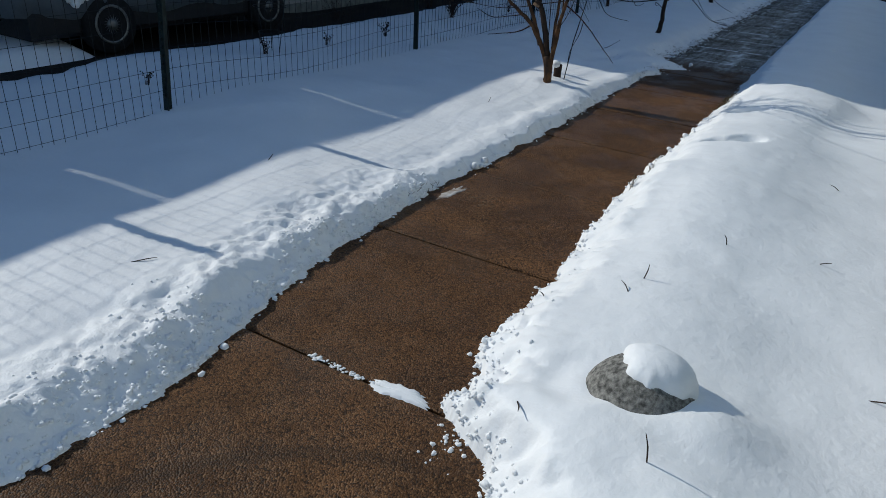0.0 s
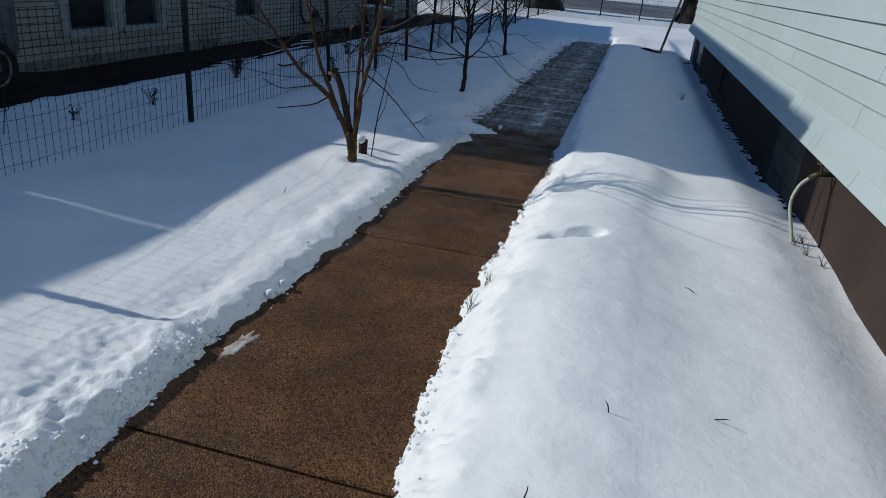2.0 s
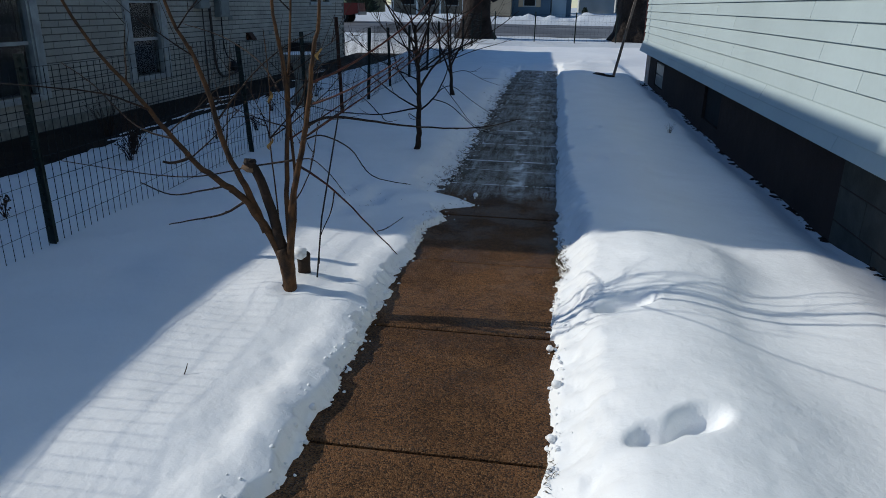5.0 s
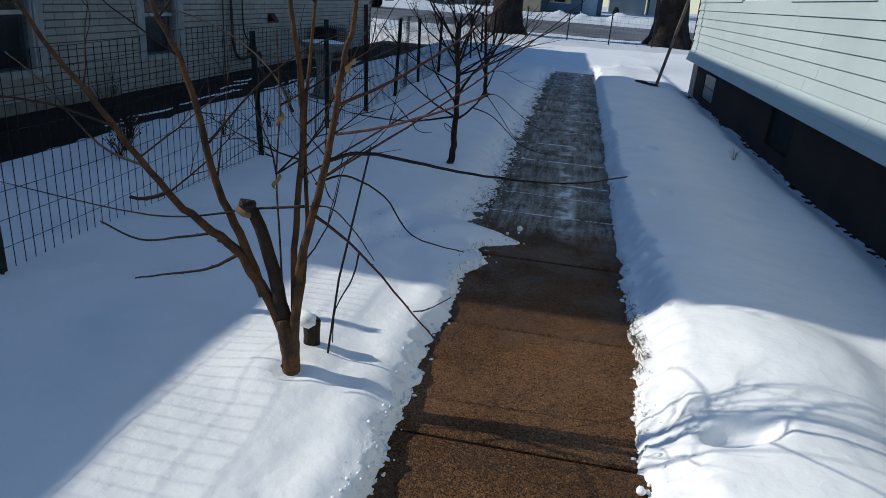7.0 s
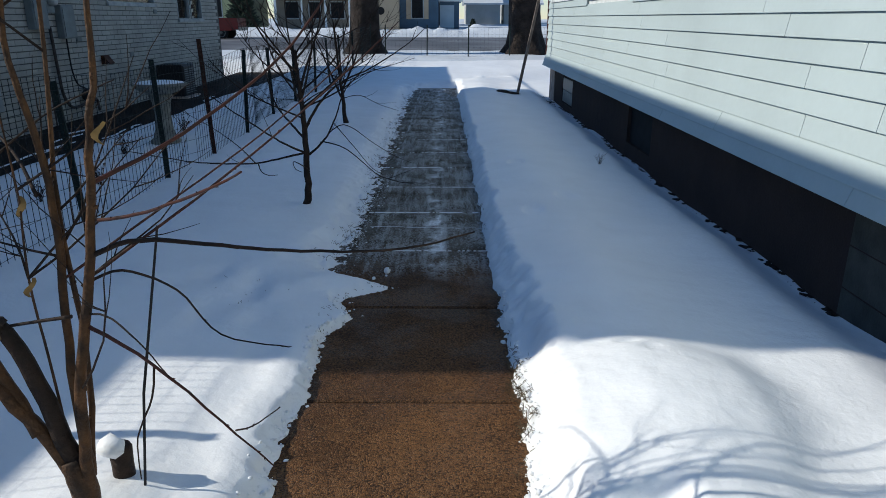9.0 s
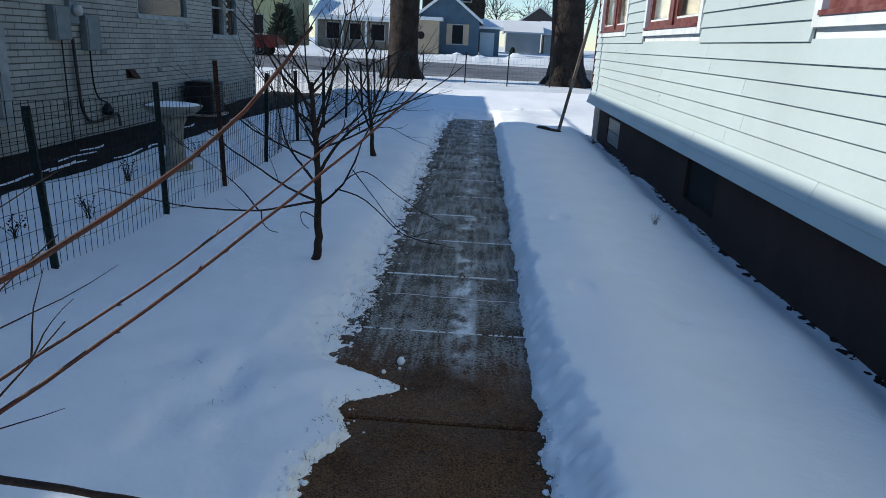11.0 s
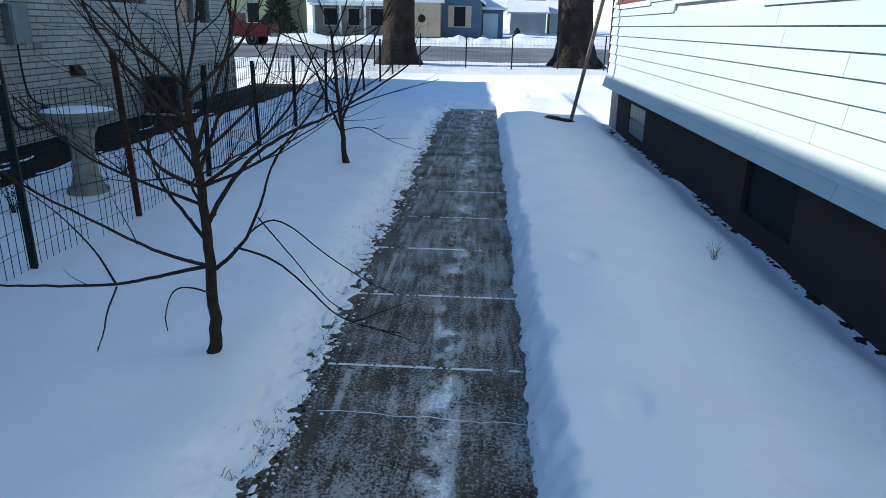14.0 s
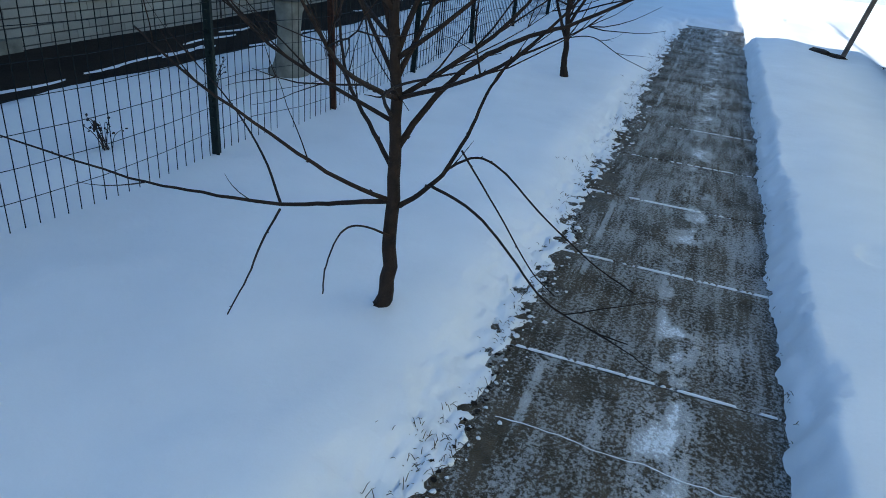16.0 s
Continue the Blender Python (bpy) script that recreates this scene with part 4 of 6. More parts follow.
BRANCHES = [
    ([(-2.31, 6.08, 1.05), (-2.17, 6.09, 1.09), (-1.95, 6.09, 1.075), (-1.73, 6.09, 1.06), (-1.45, 6.08, 1.07), (-1.25, 6.08, 1.12)], 0.009, 0.0022),
    ([(-2.275, 6.08, 1.15), (-2.05, 5.82, 1.24), (-1.80, 5.52, 1.36), (-1.66, 5.36, 1.44)], 0.006, 0.0018),
    ([(-2.37, 6.09, 0.84), (-2.17, 6.06, 0.72), (-1.94, 6.02, 0.52), (-1.83, 6.0, 0.42)], 0.007, 0.002),
    ([(-2.17, 6.06, 0.72), (-2.2, 6.08, 0.60), (-2.27, 6.1, 0.45), (-2.28, 6.1, 0.3)], 0.004, 0.002),
    ([(-1.94, 6.02, 0.53), (-1.88, 6.0, 0.56), (-1.80, 6.0, 0.62)], 0.003, 0.0015),
    ([(-2.68, 6.1, 0.62), (-2.78, 6.08, 0.56), (-2.9, 6.05, 0.53), (-3.07, 6.0, 0.50)], 0.008, 0.003),
    ([(-2.75, 6.08, 0.71), (-2.9, 6.05, 0.68), (-3.05, 6.02, 0.66), (-3.2, 6.0, 0.72)], 0.006, 0.003),
    ([(-2.4, 6.09, 0.86), (-2.63, 6.12, 0.81), (-2.9, 6.1, 0.75), (-3.19, 6.1, 0.74), (-3.72, 6.1, 0.79)], 0.006, 0.002),
    ([(-2.36, 6.1, 0.95), (-2.25, 6.12, 0.99), (-2.1, 6.12, 0.93), (-1.98, 6.1, 0.80), (-1.78, 6.08, 0.77)], 0.005, 0.0018),
    ([(-2.38, 6.1, 0.86), (-2.28, 6.05, 0.88), (-2.18, 6.0, 0.83), (-2.08, 5.95, 0.74)], 0.004, 0.0016),
    ([(-2.33, 6.10, 0.98), (-2.1, 6.2, 1.14), (-1.85, 6.3, 1.33), (-1.58, 6.39, 1.56), (-1.47, 6.48, 1.665)], 0.006, 0.0014),
    ([(-2.44, 6.15, 0.95), (-2.2, 6.3, 1.12), (-1.9, 6.4, 1.33), (-1.645, 6.47, 1.545), (-1.62, 6.51, 1.59)], 0.005, 0.001),
    ([(-2.47, 6.15, 1.2), (-2.62, 6.3, 1.32), (-2.9, 6.5, 1.43), (-3.2, 6.6, 1.5)], 0.006, 0.002),
    ([(-2.28, 6.07, 1.25), (-2.1, 6.3, 1.35), (-1.85, 6.5, 1.55), (-1.7, 6.6, 1.75)], 0.007, 0.003),
    ([(-2.93, 6.06, 0.86), (-3.0, 6.01, 0.835), (-3.05, 5.98, 0.845)], 0.009, 0.006),
    ([(-2.8, 6.13, 1.05), (-2.65, 6.2, 1.25), (-2.5, 6.3, 1.4), (-2.3, 6.35, 1.5)], 0.006, 0.002),
    ([(-3.0, 6.04, 0.95), (-3.25, 6.1, 1.0), (-3.5, 6.15, 1.2), (-3.7, 6.2, 1.3)], 0.006, 0.002),
    ([(-3.1, 6.0, 1.1), (-3.2, 5.8, 1.2), (-3.4, 5.6, 1.25), (-3.7, 5.5, 1.28)], 0.006, 0.002),
]
# twigs and non-red branches: backlit shade put into a darker bark colour
for i, (pts, r0, r1) in enumerate(BRANCHES):
    limb(tree, "branch", A_(pts), r0, r1, TWIG if i in (1, 2, 10, 11, 13) else BARK_B, 6, 5, 7 if i in (1, 2, 10, 11) else 4, 30 + i)
s, rnd = S(), random.Random(11)
for path in paths:
    for k in range(4):
        i = rnd.randint(9, len(path) - 2)
        sprout(s, path[i], Vector((rnd.uniform(-1, 1), rnd.uniform(-0.5, 1), rnd.uniform(0.1, 0.9))), rnd.uniform(0.3, 0.65), 0.0042, 1, rnd)
tagged(s.make("twig_spray", BARK_B, tree, smooth=True), kind="stuff")
for i, (x, y, z) in enumerate(((-2.52, 6.14, 1.20), (-2.53, 6.13, 0.96), (-2.22, 6.05, 1.42))):
    s = S()
    for k in range(7):
        a, b = 0.012 * math.sin(k * 0.75 + i), 0.009 * math.cos(k * 0.9)
        s.v += [(a - 0.008 * (1 - abs(k - 3) / 4), b, -0.010 * k), (a + 0.009 * (1 - abs(k - 3) / 4), b + 0.009, -0.010 * k - 0.003)]
        if k:
            s.f.append((2 * k - 2, 2 * k - 1, 2 * k + 1, 2 * k))
    ob = s.make("dead_leaf", LEAF, tree, "curled yellow dead leaf", True)
    ob.location = Vector((x, y, z)) - TA

# thin stake and a small snow-capped stub beside the tree
stake = thing("garden_stake", "thin dark rod standing in the snow beside the tree", "stake", (-2.37, 6.27, at(-2.37, 6.27)))
S().tube([(0, 0, -0.1), (0.05, 0.01, 0.35), (0.16, 0.03, 0.92)], [0.005, 0.005, 0.004], 6).make("rod", BLACK, stake)
stub = thing("stump", "short dark stump with a cap of snow", "stump", (-2.455, 6.33, at(-2.455, 6.33) - 0.01))
S().lathe([(0.037, 0), (0.036, 0.05), (0.039, 0.12), (0.034, 0.13)], 12).make("wood", BARK_B, stub, smooth=True)
S().blob((-0.018, -0.012, 0.128), 0.052, 78, 0.28, 0.75).make("snow_cap", SNOW, stub, "lumpy cap of snow", True)


def fruit_tree(at_xy, label, trunk, limbs, seed, crown, height, twig_n):
    base = Vector((*at_xy, at(*at_xy) - 0.03))
    t = thing("young_tree", label, "tree", base)
    pts = [Vector(p) - base for p in trunk]
    _, path = limb(t, "trunk", pts, 0.036, 0.014, BARK_B, 10, 4, 6, seed)
    S().tube([path[0] + Vector((0.012, 0, -0.05)), path[0] + Vector((0.006, 0, 0.05)), path[2]], [0.058, 0.045, 0.034], 10).make("root_flare", BARK_B, t, smooth=True)
    rnd = random.Random(seed)
    s = S()
    for i, (lp, r0, r1) in enumerate(limbs):
        _, q = limb(t, "branch", [Vector(p) - base for p in lp], r0, r1, BARK_B, 6, 5, 5, seed + i)
        for k in range(3 if r0 >= 0.006 else 0):
            j = rnd.randint(len(q) // 3, len(q) - 2)
            d = (q[j + 1] - q[j]).normalized()
            sprout(s, q[j], d + Vector((rnd.uniform(-0.7, 0.7), rnd.uniform(-0.7, 0.7), rnd.uniform(-0.2, 0.7))), rnd.uniform(0.12, 0.35), 0.003, 0, rnd)
    top = path[-1]
    for k in range(crown):
        a = 2 * math.pi * (k + rnd.uniform(-0.3, 0.3)) / crown
        j = rnd.randint(len(path) * 4 // 10, len(path) - 1)
        out = rnd.uniform(0.35, 1.0)
        tip = path[j] + Vector((math.cos(a) * out * height * 0.85, math.sin(a) * out * height * 0.85, height * (1.05 - 0.6 * out) * rnd.uniform(0.8, 1.1)))
        mid = path[j].lerp(tip, 0.5) + Vector((math.cos(a), math.sin(a), -0.3)) * 0.09 * height
        _, q = limb(t, "branch", [path[j], mid, tip], 0.012 * rnd.uniform(0.7, 1.1), 0.003, BARK_B, 6, 6, 5, seed + 50 + k)
        for m in range(twig_n):
            i = rnd.randint(3, len(q) - 2)
            d = (q[i + 1] - q[i]).normalized()
            sprout(s, q[i], d + Vector((rnd.uniform(-0.8, 0.8), rnd.uniform(-0.8, 0.8), rnd.uniform(-0.4, 0.5))), rnd.uniform(0.25, 0.6) * height, 0.0036, 1, rnd, 0.3)
    tagged(s.make("twig_spray", BARK_B, t, smooth=True), kind="stuff")
    return t


fruit_tree((-2.53, 10.15), "bare young fruit tree with spreading branches in shaded snow", [(-2.55, 10.15, 0.07), (-2.51, 10.15, 0.20), (-2.505, 10.15, 0.44), (-2.51, 10.15, 0.73), (-2.525, 10.15, 1.01), (-2.54, 10.16, 1.24), (-2.56, 10.17, 1.42)], [
    ([(-2.5, 10.14, 0.58), (-2.70, 10.1, 0.54), (-2.92, 10.05, 0.50), (-3.2, 9.95, 0.52), (-3.44, 9.85, 0.56), (-3.9, 9.7, 0.68)], 0.011, 0.003),
    ([(-2.88, 9.98, 0.515), (-2.80, 9.75, 0.50), (-2.68, 9.5, 0.52), (-2.54, 9.22, 0.585)], 0.0055, 0.002),
    ([(-2.92, 10.05, 0.50), (-3.1, 10.2, 0.62), (-3.35, 10.35, 0.75), (-3.7, 10.5, 0.9)], 0.006, 0.002),
    ([(-2.48, 10.15, 0.56), (-2.38, 10.13, 0.65), (-2.3, 10.12, 0.75), (-2.22, 10.1, 0.92), (-2.17, 10.1, 1.06), (-2.09, 10.1, 1.19)], 0.011, 0.003),
    ([(-2.3, 10.12, 0.75), (-2.19, 10.1, 0.82), (-2.08, 10.08, 0.79), (-1.95, 10.05, 0.70), (-1.75, 10.02, 0.58), (-1.6, 10.0, 0.52)], 0.005, 0.002),
    ([(-2.36, 10.12, 0.68), (-2.17, 10.08, 0.63), (-2.02, 10.05, 0.52), (-1.87, 10.0, 0.41), (-1.7, 9.98, 0.36), (-1.58, 9.97, 0.35)], 0.006, 0.002),
    ([(-2.25, 10.11, 0.83), (-2.1, 10.1, 0.65), (-1.95, 10.08, 0.47), (-1.85, 10.05, 0.41)], 0.004, 0.002),
    ([(-2.51, 10.15, 0.69), (-2.62, 10.2, 0.8), (-2.76, 10.25, 0.97), (-2.83, 10.3, 1.18), (-2.9, 10.3, 1.45)], 0.011, 0.003),
    ([(-2.51, 10.15, 0.57), (-2.66, 10.0, 0.68), (-2.8, 9.9, 0.8), (-3.02, 9.75, 1.0), (-3.2, 9.7, 1.15)], 0.010, 0.003),
    ([(-2.50, 10.15, 0.78), (-2.42, 10.2, 0.93), (-2.3, 10.25, 1.08), (-2.15, 10.3, 1.18), (-1.97, 10.35, 1.26), (-1.70, 10.4, 1.42), (-1.5, 10.45, 1.58)], 0.014, 0.003),
    ([(-2.52, 10.12, 0.9), (-2.45, 9.9, 1.02), (-2.3, 9.7, 1.12), (-2.1, 9.6, 1.2)], 0.008, 0.002),
    ([(-2.50, 10.13, 0.44), (-2.56, 10.0, 0.52), (-2.56, 9.85, 0.55), (-2.50, 9.65, 0.54), (-2.413, 9.477, 0.55)], 0.005, 0.002),
    ([(-2.52, 10.15, 1.0), (-2.62, 10.2, 1.3), (-2.85, 10.2, 1.61), (-3.1, 10.2, 1.85)], 0.012, 0.003),
    ([(-2.53, 10.16, 1.1), (-2.45, 10.2, 1.35), (-2.35, 10.25, 1.65), (-2.25, 10.2, 2.1)], 0.013, 0.003),
], 70, 13, 0.95, 4)
fruit_tree((-2.85, 15.1), "small bare tree with forked branches in snow", [(-2.85, 15.1, 0.08), (-2.87, 15.1, 0.4), (-2.9, 15.1, 0.75), (-2.93, 15.1, 1.09), (-2.97, 15.1, 1.6)], [
    ([(-2.87, 15.1, 0.45), (-3.0, 15.1, 0.75), (-3.21, 15.1, 1.28), (-3.58, 15.1, 2.06)], 0.02, 0.005),
    ([(-2.88, 15.1, 0.62), (-2.7, 15.1, 1.0), (-2.52, 15.1, 1.45), (-2.21, 15.1, 2.1)], 0.018, 0.005),
    ([(-2.88, 15.1, 0.72), (-2.5, 15.0, 0.88), (-2.15, 14.95, 0.99), (-1.75, 14.9, 1.11)], 0.010, 0.003),
    ([(-2.9, 15.1, 0.8), (-3.3, 15.0, 0.95), (-3.7, 14.9, 1.2)], 0.010, 0.003),
    ([(-2.87, 15.1, 0.5), (-2.6, 15.0, 0.55), (-2.3, 14.95, 0.42), (-2.0, 14.9, 0.33)], 0.007, 0.002),
], 170, 10, 1.2, 4)

# ---- concrete ball with its cap of snow ----
ball = thing("concrete_ball", "pebbled concrete garden ball half sunk in snow with snow cap", "garden ball", (-0.31, 1.90, 0.118))
prof = [(0.2 * math.cos(radians(a)), 0.2 * math.sin(radians(a))) for a in range(-80, 90, 10)]
S().lathe(prof, 36).make("ball", BALL, ball, smooth=True)
s = S()
rows, cols = 18, 44
for i in range(rows):
    u = i / (rows - 1)
    for k in range(cols):
        a = 2 * math.pi * k / cols
        edge = 38 + 3 * math.sin(a * 3 + 1) + 1.5 * math.sin(a * 8) + 1 * math.sin(a * 13) + 12 * math.cos(a - 0.9)
        t = 84 * u
        r = 0.198 + 0.038 * (1 - (t / edge) ** 4) if t < edge * 1.15 else 0.15
        r += 0.004 * math.sin(7 * a + 9 * u) * u
        s.v.append((r * math.sin(radians(t)) * math.cos(a) + 0.01, r * math.sin(radians(t)) * math.sin(a) + 0.01, r * math.cos(radians(t))))
for i in range(rows - 1):
    for k in range(cols):
        s.f.append((i * cols + k, i * cols + (k + 1) % cols, (i + 1) * cols + (k + 1) % cols, (i + 1) * cols + k))
s.make("snow_cap", SNOW, ball, "thick rounded cap of snow", True)

# ---- covered car on the drive ----
car = thing("covered_car", "parked car under a silver cloth cover with hubcaps showing", "car", (-7.55, 5.72, -0.03))
s = S()
ny, na = 46, 40
for j in range(ny):
    v = j / (ny - 1)
    y = -2.05 + 3.70 * v
    end = min(1, (math.sin(math.pi * min(max(v, 0.0), 1.0))) ** 0.35 if 0 < v < 1 else 0.0)
    hood = 0.95 + 0.72 * float(step(v, 0.10, 0.30)) - 0.08 * float(step(v, 0.9, 1.0))
    for k in range(na):
        a = -0.18 * math.pi + 1.36 * math.pi * k / (na - 1)
        ca, sa = math.cos(a), math.sin(a)
        w = 0.86 * (0.80 + 0.2 * end)
        x = w * math.copysign(abs(ca) ** 0.55, ca)
        z = 0.55 + (hood - 0.55) * (0.86 + 0.14 * end) * math.copysign(abs(sa) ** 0.62, sa)
        if sa < 0:
            z = 0.55 + 0.3 * sa + 0.03 * math.sin(6 * y + 1)
        fold = 0.014 * math.sin(5 * z + 1.5 * y + 2 * math.sin(2 * y)) + 0.008 * math.sin(11 * z - 3 * y + math.sin(5 * y)) + 0.008 * math.sin(23 * y - 7 * z)
        s.v.append((x * (1 + 0.6 * fold) + fold * ca, y, z + fold * 0.6))
for j in range(ny - 1):
    for k in range(na - 1):
        q = j * na + k
        s.f.append((q, q + 1, q + na + 1, q + na))
s.f += [tuple(range(na)), tuple((ny - 1) * na + k for k in reversed(range(na)))]
s.make("cover", TARP, car, "creased silver cloth cover", True)
S().box(-0.76, 0.76, -1.9, 1.45, 0.2, 0.5, c=0.05).make("underbody", BLACK, car)


def wheel(parent, x, y, out, r=0.30):
    w = new("wheel")
    w.parent = parent
    w.matrix_local = pose(x, y, r, 0, 90 * out, 0)
    S().lathe([(r * 0.66, -0.09), (r * 0.94, -0.09), (r, -0.05), (r, 0.05), (r * 0.94, 0.09), (r * 0.66, 0.09)], 28).make("tyre", TYRE, w, smooth=True)
    S().lathe([(r * 0.64, 0.0), (r * 0.66, 0.095), (r * 0.58, 0.10), (r * 0.54, 0.07)], 28).make("rim", CHROME, w, smooth=True)
    S().lathe([(r * 0.2, 0.05), (r * 0.2, 0.10), (r * 0.08, 0.115)], 16).make("hub", CHROME, w, smooth=True)
    sp = S()
    for k in range(18):
        a = 2 * math.pi * k / 18
        sp.tube([(r * 0.18 * math.cos(a), r * 0.18 * math.sin(a), 0.09), (r * 0.57 * math.cos(a + 0.12), r * 0.57 * math.sin(a + 0.12), 0.075)], 0.006, 4)
    sp.make("spoke_ring", CHROME, w)
    return w


for y in (-1.1, 1.17):
    wheel(car, 0.74, y, 1)
    wheel(car, -0.74, y, -1)
# ---- things on and beside the brick wall ----
def wall_box(name, label, cat, y0, y1, z0, z1, d, mat):
    t = thing(name, label, cat, (WX + 0.004, (y0 + y1) / 2, z0))
    w, h = (y1 - y0) / 2, z1 - z0
    S().box(0, d, -w, w, 0, h, c=0.012).make("case", mat, t)
    S().box(d + 0.001, d + 0.012, -w * 0.88, w * 0.88, h * 0.06, h * 0.93).make("cover", mat, t)
    return t


wall_box("breaker_box", "grey steel electrical box on painted brick wall", "electrical box", 16.42, 16.86, 1.47, 2.0, 0.14, BOXGREY)
wall_box("junction_box", "grey steel electrical box on painted brick wall", "electrical box", 17.32, 17.76, 1.3, 1.88, 0.14, BOXGREY)
meter = thing("electric_meter", "round glass electric meter on a grey base", "meter", (WX + 0.004, 17.08, 1.78))
S().box(0, 0.09, -0.13, 0.13, -0.05, 0.32, c=0.01).make("base", BOXGREY, meter)
ob = S().lathe([(0.09, 0), (0.09, 0.05), (0.085, 0.10), (0.05, 0.12)], 20).make("dial", GARAGE, meter, smooth=True)
ob.matrix_local = pose(0.09, 0, 0.17, 0, 90, 0)
S().tube([(0.05, 0, 0.3), (0.05, 0.02, 2.2)], 0.03, 8).make("riser_pipe", BOXGREY, meter)
pipe = thing("gas_pipe", "dark bent gas pipe with regulator running down the wall", "pipe", (WX + 0.06, 17.3, -0.15))
S().tube(bend([(0, -0.3, 1.65), (0, -0.26, 0.9), (0, -0.2, 0.45), (0.02, 0.05, 0.22), (0.02, 0.75, 0.27), (0.02, 0.95, 0.26), (0.02, 1.0, 0.05)], 5), 0.028, 8).make("pipe", PIPE, pipe, smooth=True)
S().tube(bend([(0, 0.2, 1.5), (0, 0.22, 0.9), (0, 0.35, 0.62), (0.02, 0.6, 0.5), (0.02, 0.62, 0.3)], 5), 0.016, 6).make("cable", BLACK, pipe, smooth=True)
S().lathe([(0.06, 0), (0.09, 0.04), (0.09, 0.12), (0.05, 0.2)], 14, (0.04, 0.55, 0.3)).make("regulator", BLACK, pipe, smooth=True)
S().tube([(0, -0.62, 1.65), (0, -0.6, -0.02)], 0.014, 6).make("thin_conduit", PIPE, pipe)
vent = thing("dryer_vent", "rust-red flap vent on painted brick wall", "vent", (WX + 0.004, 18.95, 0.76))
S().prism([(-0.12, 0), (-0.12, 0.17), (0.12, 0.17), (0.12, 0)], "x", 0, 0.05).make("frame", RUST, vent)
S().prism([(0.05, 0.17), (0.16, 0.02), (0.15, 0.0), (0.05, 0.15)], "y", -0.12, 0.12).make("flap", RUST, vent)
for y, z in ((18.05, 1.23), (20.3, 0.84), (16.8, 0.38), (21.9, 1.75), (13.2, 1.85)):
    t = thing("wall_vent", "small grey louvred vent in brick wall", "vent", (WX + 0.004, y, z), "wall vents")
    S().box(0, 0.012, -0.1, 0.1, 0, 0.1).make("frame", BOXGREY, t)
    for k in range(4):
        S().box(0.0125, 0.022, -0.085, 0.085, 0.012 + k * 0.022, 0.022 + k * 0.022).make("slat", BOXGREY, t)
ac = thing("air_conditioner", "dark outdoor air-conditioning unit beside the wall", "air conditioner", (-7.85, 21.6, -0.19))
S().box(-0.33, 0.33, -0.38, 0.38, 0.05, 0.78, c=0.04).make("case", BLACK, ac)
S().box(-0.4, 0.4, -0.45, 0.45, 0, 0.049).make("pad", FOUND_C, ac)
for k in range(12):
    S().box(0.332, 0.345, -0.33, 0.33, 0.12 + k * 0.05, 0.135 + k * 0.05).make("louvre", BOXGREY, ac)
S().lathe([(0.27, 0.781), (0.28, 0.80), (0.1, 0.82)], 20).make("fan_guard", BOXGREY, ac, smooth=True)

# ---- bird bath ----
heap = S()
for k in range(18):
    a = k * 2.399
    heap.blob((-6.68 + 0.03 * math.cos(a), 4.24 + 0.005 * k * math.cos(a), 0.60 + 0.006 * k * math.sin(a)), 0.055, 5200 + k, 0.35, 0.9)
tagged(heap.make('snow_clump', SNOW, smooth=True), 'clump of snow stuck to the car cover beside a wheel', 'snow')

bath = thing("bird_bath", "cast concrete bird bath filled with snow", "bird bath", (-5.0, 13.4, at(-5.0, 13.4) - 0.03))
S().lathe([(0.19, 0), (0.19, 0.06), (0.15, 0.09), (0.115, 0.2), (0.10, 0.4), (0.115, 0.55), (0.15, 0.63), (0.14, 0.66)], 20, wob=0.05).make("pedestal", BATH, bath, "fluted pedestal", True)
S().lathe([(0.14, 0.655), (0.24, 0.69), (0.33, 0.76), (0.345, 0.79), (0.325, 0.80), (0.30, 0.775)], 32).make("bowl", BATH, bath, smooth=True)
S().lathe([(0.315, 0.772), (0.30, 0.80), (0.2, 0.818), (0.05, 0.825)], 28).make("snow_filling", SNOW, bath, "level filling of snow", True)

# ---- wire plant cage ----
cage = thing("plant_cage", "ring-shaped wire plant cage standing in snow", "plant cage", (-5.2, 5.35, at(-5.2, 5.35)))
for z, r in ((0.75, 0.2), (0.45, 0.17), (0.2, 0.13)):
    S().tube([(r * math.cos(k * math.pi / 10), r * math.sin(k * math.pi / 10), z) for k in range(21)], 0.004, 5, False).make("hoop", WIRE, cage)
for a in (0.3, 2.4, 4.5):
    S().tube([(0.06 * math.cos(a), 0.06 * math.sin(a), -0.1), (0.2 * math.cos(a), 0.2 * math.sin(a), 0.76)], 0.004, 5).make("leg", WIRE, cage)


